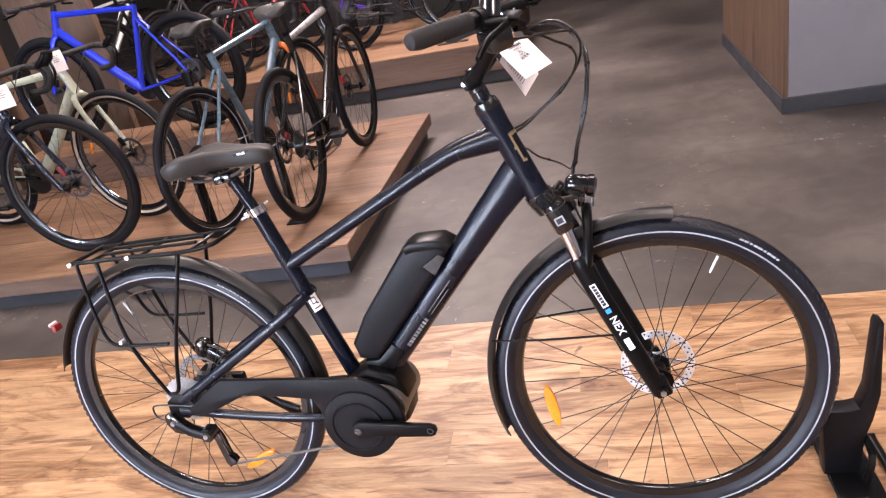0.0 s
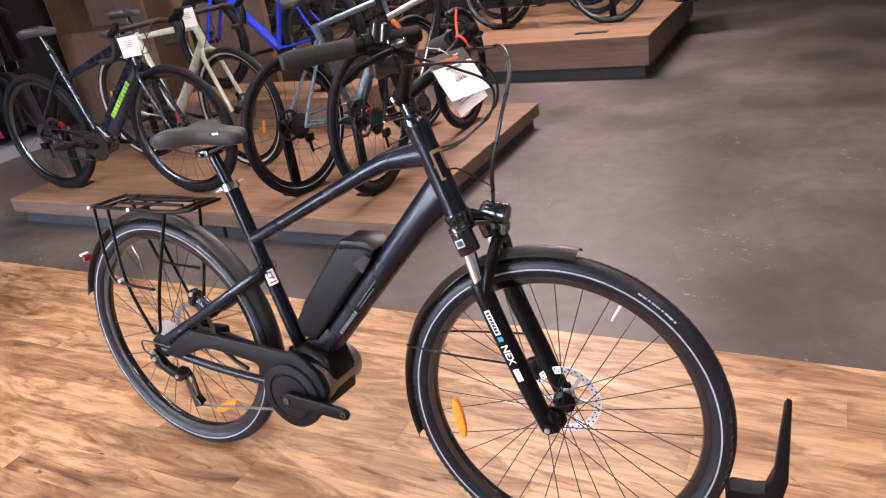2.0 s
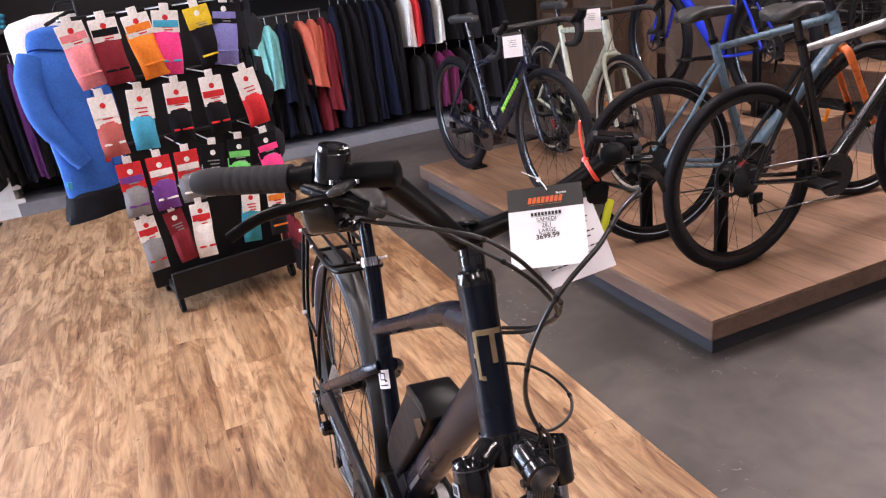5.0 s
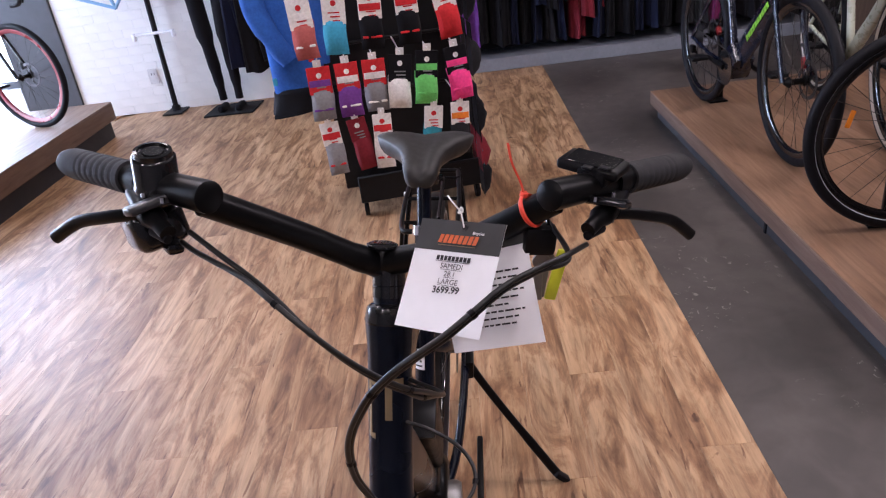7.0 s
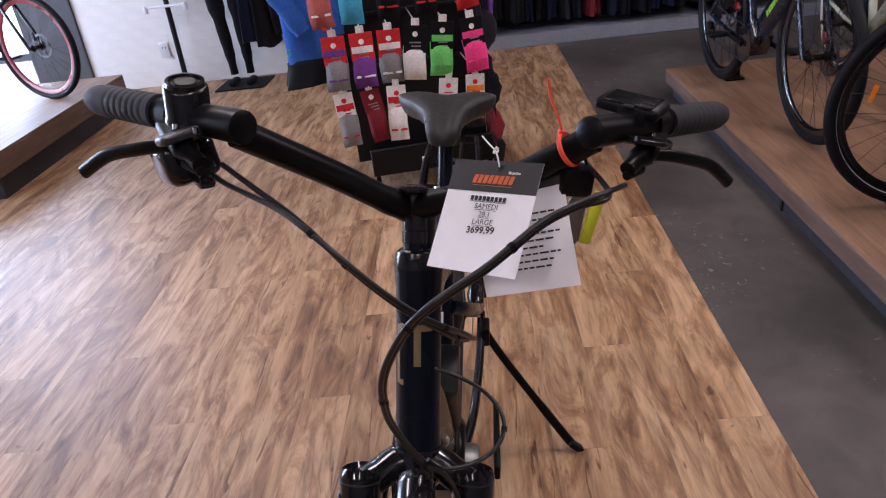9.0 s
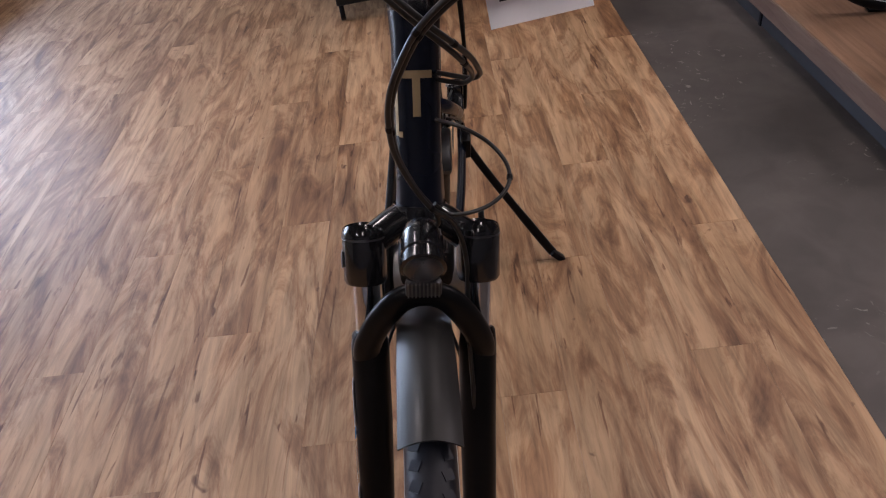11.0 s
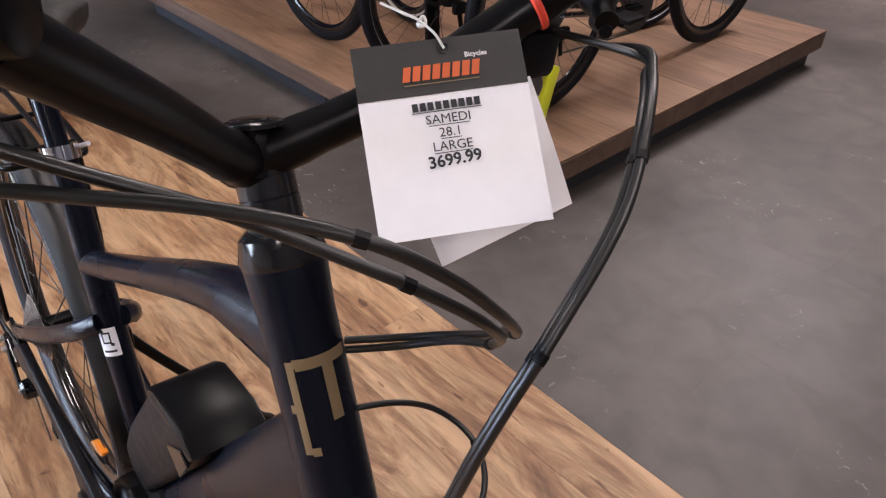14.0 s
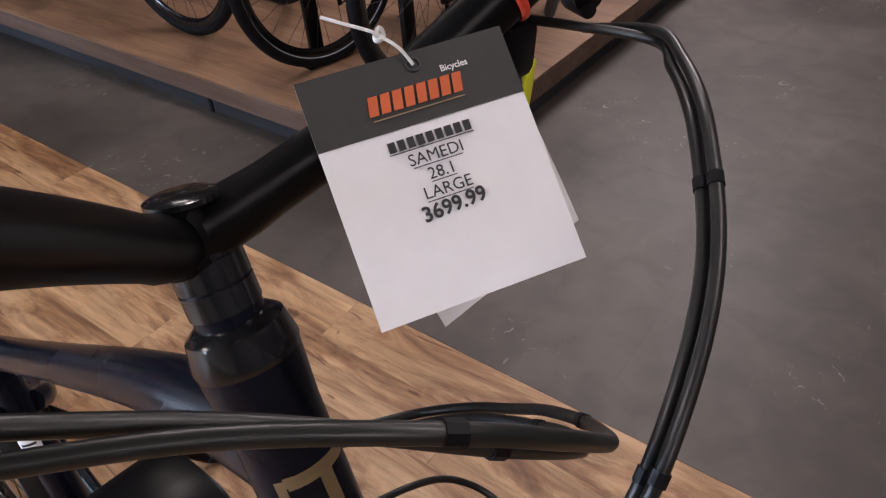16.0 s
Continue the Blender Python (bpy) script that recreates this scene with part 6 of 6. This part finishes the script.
part("sleeve", sweep(catmull([(0.02, -0.085, 1.22), (0.05, -0.122, 1.13), (0.075, -0.120, 1.00), (0.095, -0.070, 0.88), (0.105, -0.020, 0.78)], 5), [(0.050, 0.060)] * 6 + [(0.046, 0.054)] * 8 + [(0.040, 0.046)] * 5 + [(0.034, 0.038)] * 2, 20), CL["royal"], jk)
part("sleeve", sweep(catmull([(0.0, 0.09, 1.22), (0.01, 0.125, 1.08), (0.02, 0.130, 0.90), (0.02, 0.120, 0.74)], 5), [(0.050, 0.055)] * 10 + [(0.038, 0.042)] * 6, 18), CL["royal"], jk)
part("collar", moved(garment_shape(0.16, 0.09, 0.13, 81, 1.25, 3, 0.008), pose(-0.01, 0.01, 1.335)), CL["royal"], jk)
part("hem", moved(garment_shape(0.30, 0.13, 0.20, 82, 1.1, 7, 0.014), pose(0.0, 0.02, 0.665)), CL["black"], jk)
part("patch", rbox(0.010, 0.024, 0.026, 0.004, 1, (0.092, 0.075, 0.775)), CL["red"], jk)
part("hem_tag", rbox(0.008, 0.020, 0.034, 0.003, 1, (0.098, -0.10, 0.70)), CL["sky"], jk)
part("hanger_arm", sweep([(0.0, 0.0, 1.34), (-0.02, 0.10, 1.38), (-0.06, 0.30, 1.38)], 0.008, 8), MATTE, jk)
jersey = thing("jersey", "white jersey hung above the blue jacket", "jersey", pose(-2.36, -0.63, 0, 0, 0, 12))
part("body", moved(garment_shape(0.34, 0.22, 0.10, 84, 1.15, 6, 0.018), pose(0, 0.01, 1.385)), CL["white"], jersey)
part("hanger", sweep([(0, 0.01, 1.37), (0, 0.04, 1.42), (0.0, 0.24, 1.42)], 0.005, 8), MATTE, jersey)
# tights on a figure by the white wall
fig = thing("mannequin", "shop mannequin legs in black tights and shoes", "mannequin", pose(-4.56, -1.82, 0))
part("figure", [sweep(catmull([(0.0, s * 0.09, 1.05), (0.01, s * 0.095, 0.85), (0.02, s * 0.075, 0.52), (0.0, s * 0.07, 0.30), (0.0, s * 0.065, 0.09)], 4), [0.074] * 4 + [0.064] * 4 + [0.046] * 4 + [0.040] * 2 + [0.030] * 3, 16) for s in (-1, 1)]
     + [rbox(0.17, 0.058, 0.050, 0.022, 3, (0.035, s * 0.07, 0.037)) for s in (-1, 1)] + [sweep([(0, 0, 1.00), (0, 0, 1.20), (0, 0, 1.50)], [0.15, 0.14, 0.17], 20), rbox(0.34, 0.40, 0.012, 0.004, 1, (0, 0, 0.006))], CL["black"], fig)
hung("jacket", "black", -1.40, 1.13, 0.85, 0.13, 0.34, "black rain jacket on a hanger", x=-4.72)
hung("jacket", "navy", -1.50, 1.13, 0.80, 0.12, 0.34, "dark navy rain jacket on a hanger", x=-4.70)
top = thing("jersey", "dark red long-sleeved jersey worn by the mannequin", "jersey", pose(-4.56, -1.84, 0))
part("body", moved(garment_shape(0.36, 0.46, 0.36, 91, 1.0, 4, 0.012), pose(0, 0, 1.52)), CL["maroon"], top)
for s in (-1, 1):
    part("sleeve", moved(garment_shape(0.11, 0.56, 0.12, 92 + s, 0.75, 3, 0.008), pose(0.02, s * 0.22, 1.46, s * 8, 0, 0)), CL["maroon"], top)

# repair stand with a bare frame
ws = thing("repair_stand", "black repair stand holding a pale blue bicycle frame", "repair stand", pose(-4.70, -2.35, 0))
part("pole", sweep([(0, 0, 0.01), (0, 0.02, 1.75)], 0.021, 14), MATTE, ws)
part("foot", [rbox(0.20, 0.16, 0.014, 0.004, 1, (0.02, 0, 0.010)), lathe([(0.035, 0.0), (0.035, 0.05), (0.022, 0.06), (0.022, 0.0)], 18, axis="z")], MATTE, ws)
part("arm", [sweep([(0.03, -0.16, 0.64), (0.03, 0.16, 0.64)], 0.012, 10), rbox(0.04, 0.03, 0.06, 0.01, 2, (0.03, -0.16, 0.625)), rbox(0.04, 0.03, 0.06, 0.01, 2, (0.03, 0.16, 0.625))], STEEL, ws)
hf = part("hung_frame", [sweep([a, b], 0.013, 10) for a, b in (((0.06, -0.55, 0.98), (0.06, -0.22, 0.86)), ((0.06, -0.22, 0.86), (0.06, 0.02, 1.15)), ((0.06, -0.50, 1.05), (0.06, 0.02, 1.15)), ((0.06, -0.55, 0.98), (0.06, -0.50, 1.05)), ((0.06, -0.22, 0.86), (0.06, -0.28, 1.10)))], surface("pale_blue_paint", (0.22, 0.42, 0.62), 0.35), ws, "pale blue bicycle frame")
sock = thing("wall_outlet", "white wall outlet plate", "outlet", pose(-4.782, -2.50, 0.29, 0, 0, 2.1))
part("plate", rbox(0.008, 0.075, 0.12, 0.003, 2), WHITE_BIKE, sock)
part("slot", [rbox(0.002, 0.006, 0.018, 0, 1, (0.0045, -0.012, 0.02)), rbox(0.002, 0.006, 0.018, 0, 1, (0.0045, 0.012, 0.02))], INK, sock)

# brown shelf unit with bottles
unit_b = thing("shelf_unit", "brown wooden shelf unit behind the display bicycles", "shelf unit", pose(-4.55, 3.35, 0, 0, 0, 4))
part("carcass", [slab(-0.55, 0.55, -0.2, 0.2, 0.0, 0.85, 0.004)], BROWN_PANEL, unit_b)
part("side_panel", slab(-0.57, -0.55, -0.22, 0.22, 0.0, 1.9, 0.003), BROWN_PANEL, unit_b)
part("side_panel", slab(0.55, 0.57, -0.22, 0.22, 0.0, 1.9, 0.003), BROWN_PANEL, unit_b)
part("back_panel", slab(-0.55, 0.55, 0.18, 0.20, 0.85, 1.9), BROWN_PANEL, unit_b)
part("shelf", slab(-0.548, 0.548, -0.2, 0.178, 1.28, 1.30), BROWN_PANEL, unit_b)
for i in range(9):
    for z in (1.30,):
        b = thing("bottle", "small bottle with a yellow label on the shelf", "bottle", pose(-4.55, 3.35, 0, 0, 0, 4) @ pose(-0.47 + 0.115 * i, -0.08, z), group="bottles on the shelf")
        part("flask", lathe([(0.0, 0.0), (0.034, 0.002), (0.036, 0.01), (0.036, 0.13), (0.026, 0.15), (0.014, 0.158), (0.014, 0.18), (0.0, 0.18)], 18, closed=False, axis="z"), WHITE_BIKE if i % 3 else BLACK_PAINT, b)
        part("label", lathe([(0.0366, 0.03), (0.0366, 0.10)], 18, closed=False, axis="z"), CL["yellow"], b)
unit_c = thing("partition", "dark brown wooden partition behind the platforms", "partition", pose(-3.4, 3.55, 0, 0, 0, 2))
part("panel", slab(-0.35, 0.35, -0.03, 0.03, 0.0, 1.75, 0.004), BROWN_PANEL, unit_c)

# ---- floor pieces ----
rng = random.Random(3)
PW, PL = 0.142, 1.22
plank_mesh = mesh_of("plank", rbox(PL - 0.0003, PW - 0.0003, 0.012, 0.0004, 1, (0, 0, -0.006)), FLOOR_WOOD)
count = 0
yy = EDGE - PW / 2
row = 0
far = []
while yy > -4.2:
    x = WEST + (row * 0.43) % PL
    if x > WEST + 0.02:
        x -= PL
    while x < 2.6:
        cx = x + PL / 2
        if cx - PL / 2 >= WEST - 0.6:
            if count < 300 and yy > -3.6:
                part("plank", plank_mesh, FLOOR_WOOD, wood_floor, m=pose(cx, yy, 0.0 - 0.0003 * rng.random(), 0, 0, 0 if rng.random() < 0.5 else 180))
                count += 1
            else:
                far.append(moved(rbox(PL - 0.0003, PW - 0.0003, 0.012, 0.0004, 1, (0, 0, -0.006)), pose(cx, yy, 0)))
        x += PL
    yy -= PW
    row += 1
if far:
    tagged(part("planks", far, FLOOR_WOOD, wood_floor), kind="stuff")
TX, TY = 0.92, 0.46
tile_mesh = mesh_of("tile", rbox(TX - 0.0001, TY - 0.0001, 0.012, 0.0002, 1, (0, 0, -0.006)), TILE)
row = 0
yy = EDGE + 0.0005 + TY / 2
while yy < 8.6:
    x = WEST - (row % 2) * TX / 2
    while x < 4.5:
        part("tile", tile_mesh, TILE, grey_floor, m=pose(x + TX / 2, yy, -0.0001 * rng.random()))
        x += TX
    yy += TY
    row += 1
# bricks of the white wall
brick_mesh = mesh_of("brick", rbox(0.012, 0.195, 0.063, 0.0012, 1, (-0.0044, 0, 0)), WHITE_PAINT)
wall_b = bpy.data.objects["wall_west_brick"]
for r in range(30):
    for k in range(8):
        part("brick", brick_mesh, WHITE_PAINT, wall_b, m=pose(-4.88, -2.865 + k * 0.2 + (0.095 if r % 2 else 0.0), 0.035 + r * 0.068))
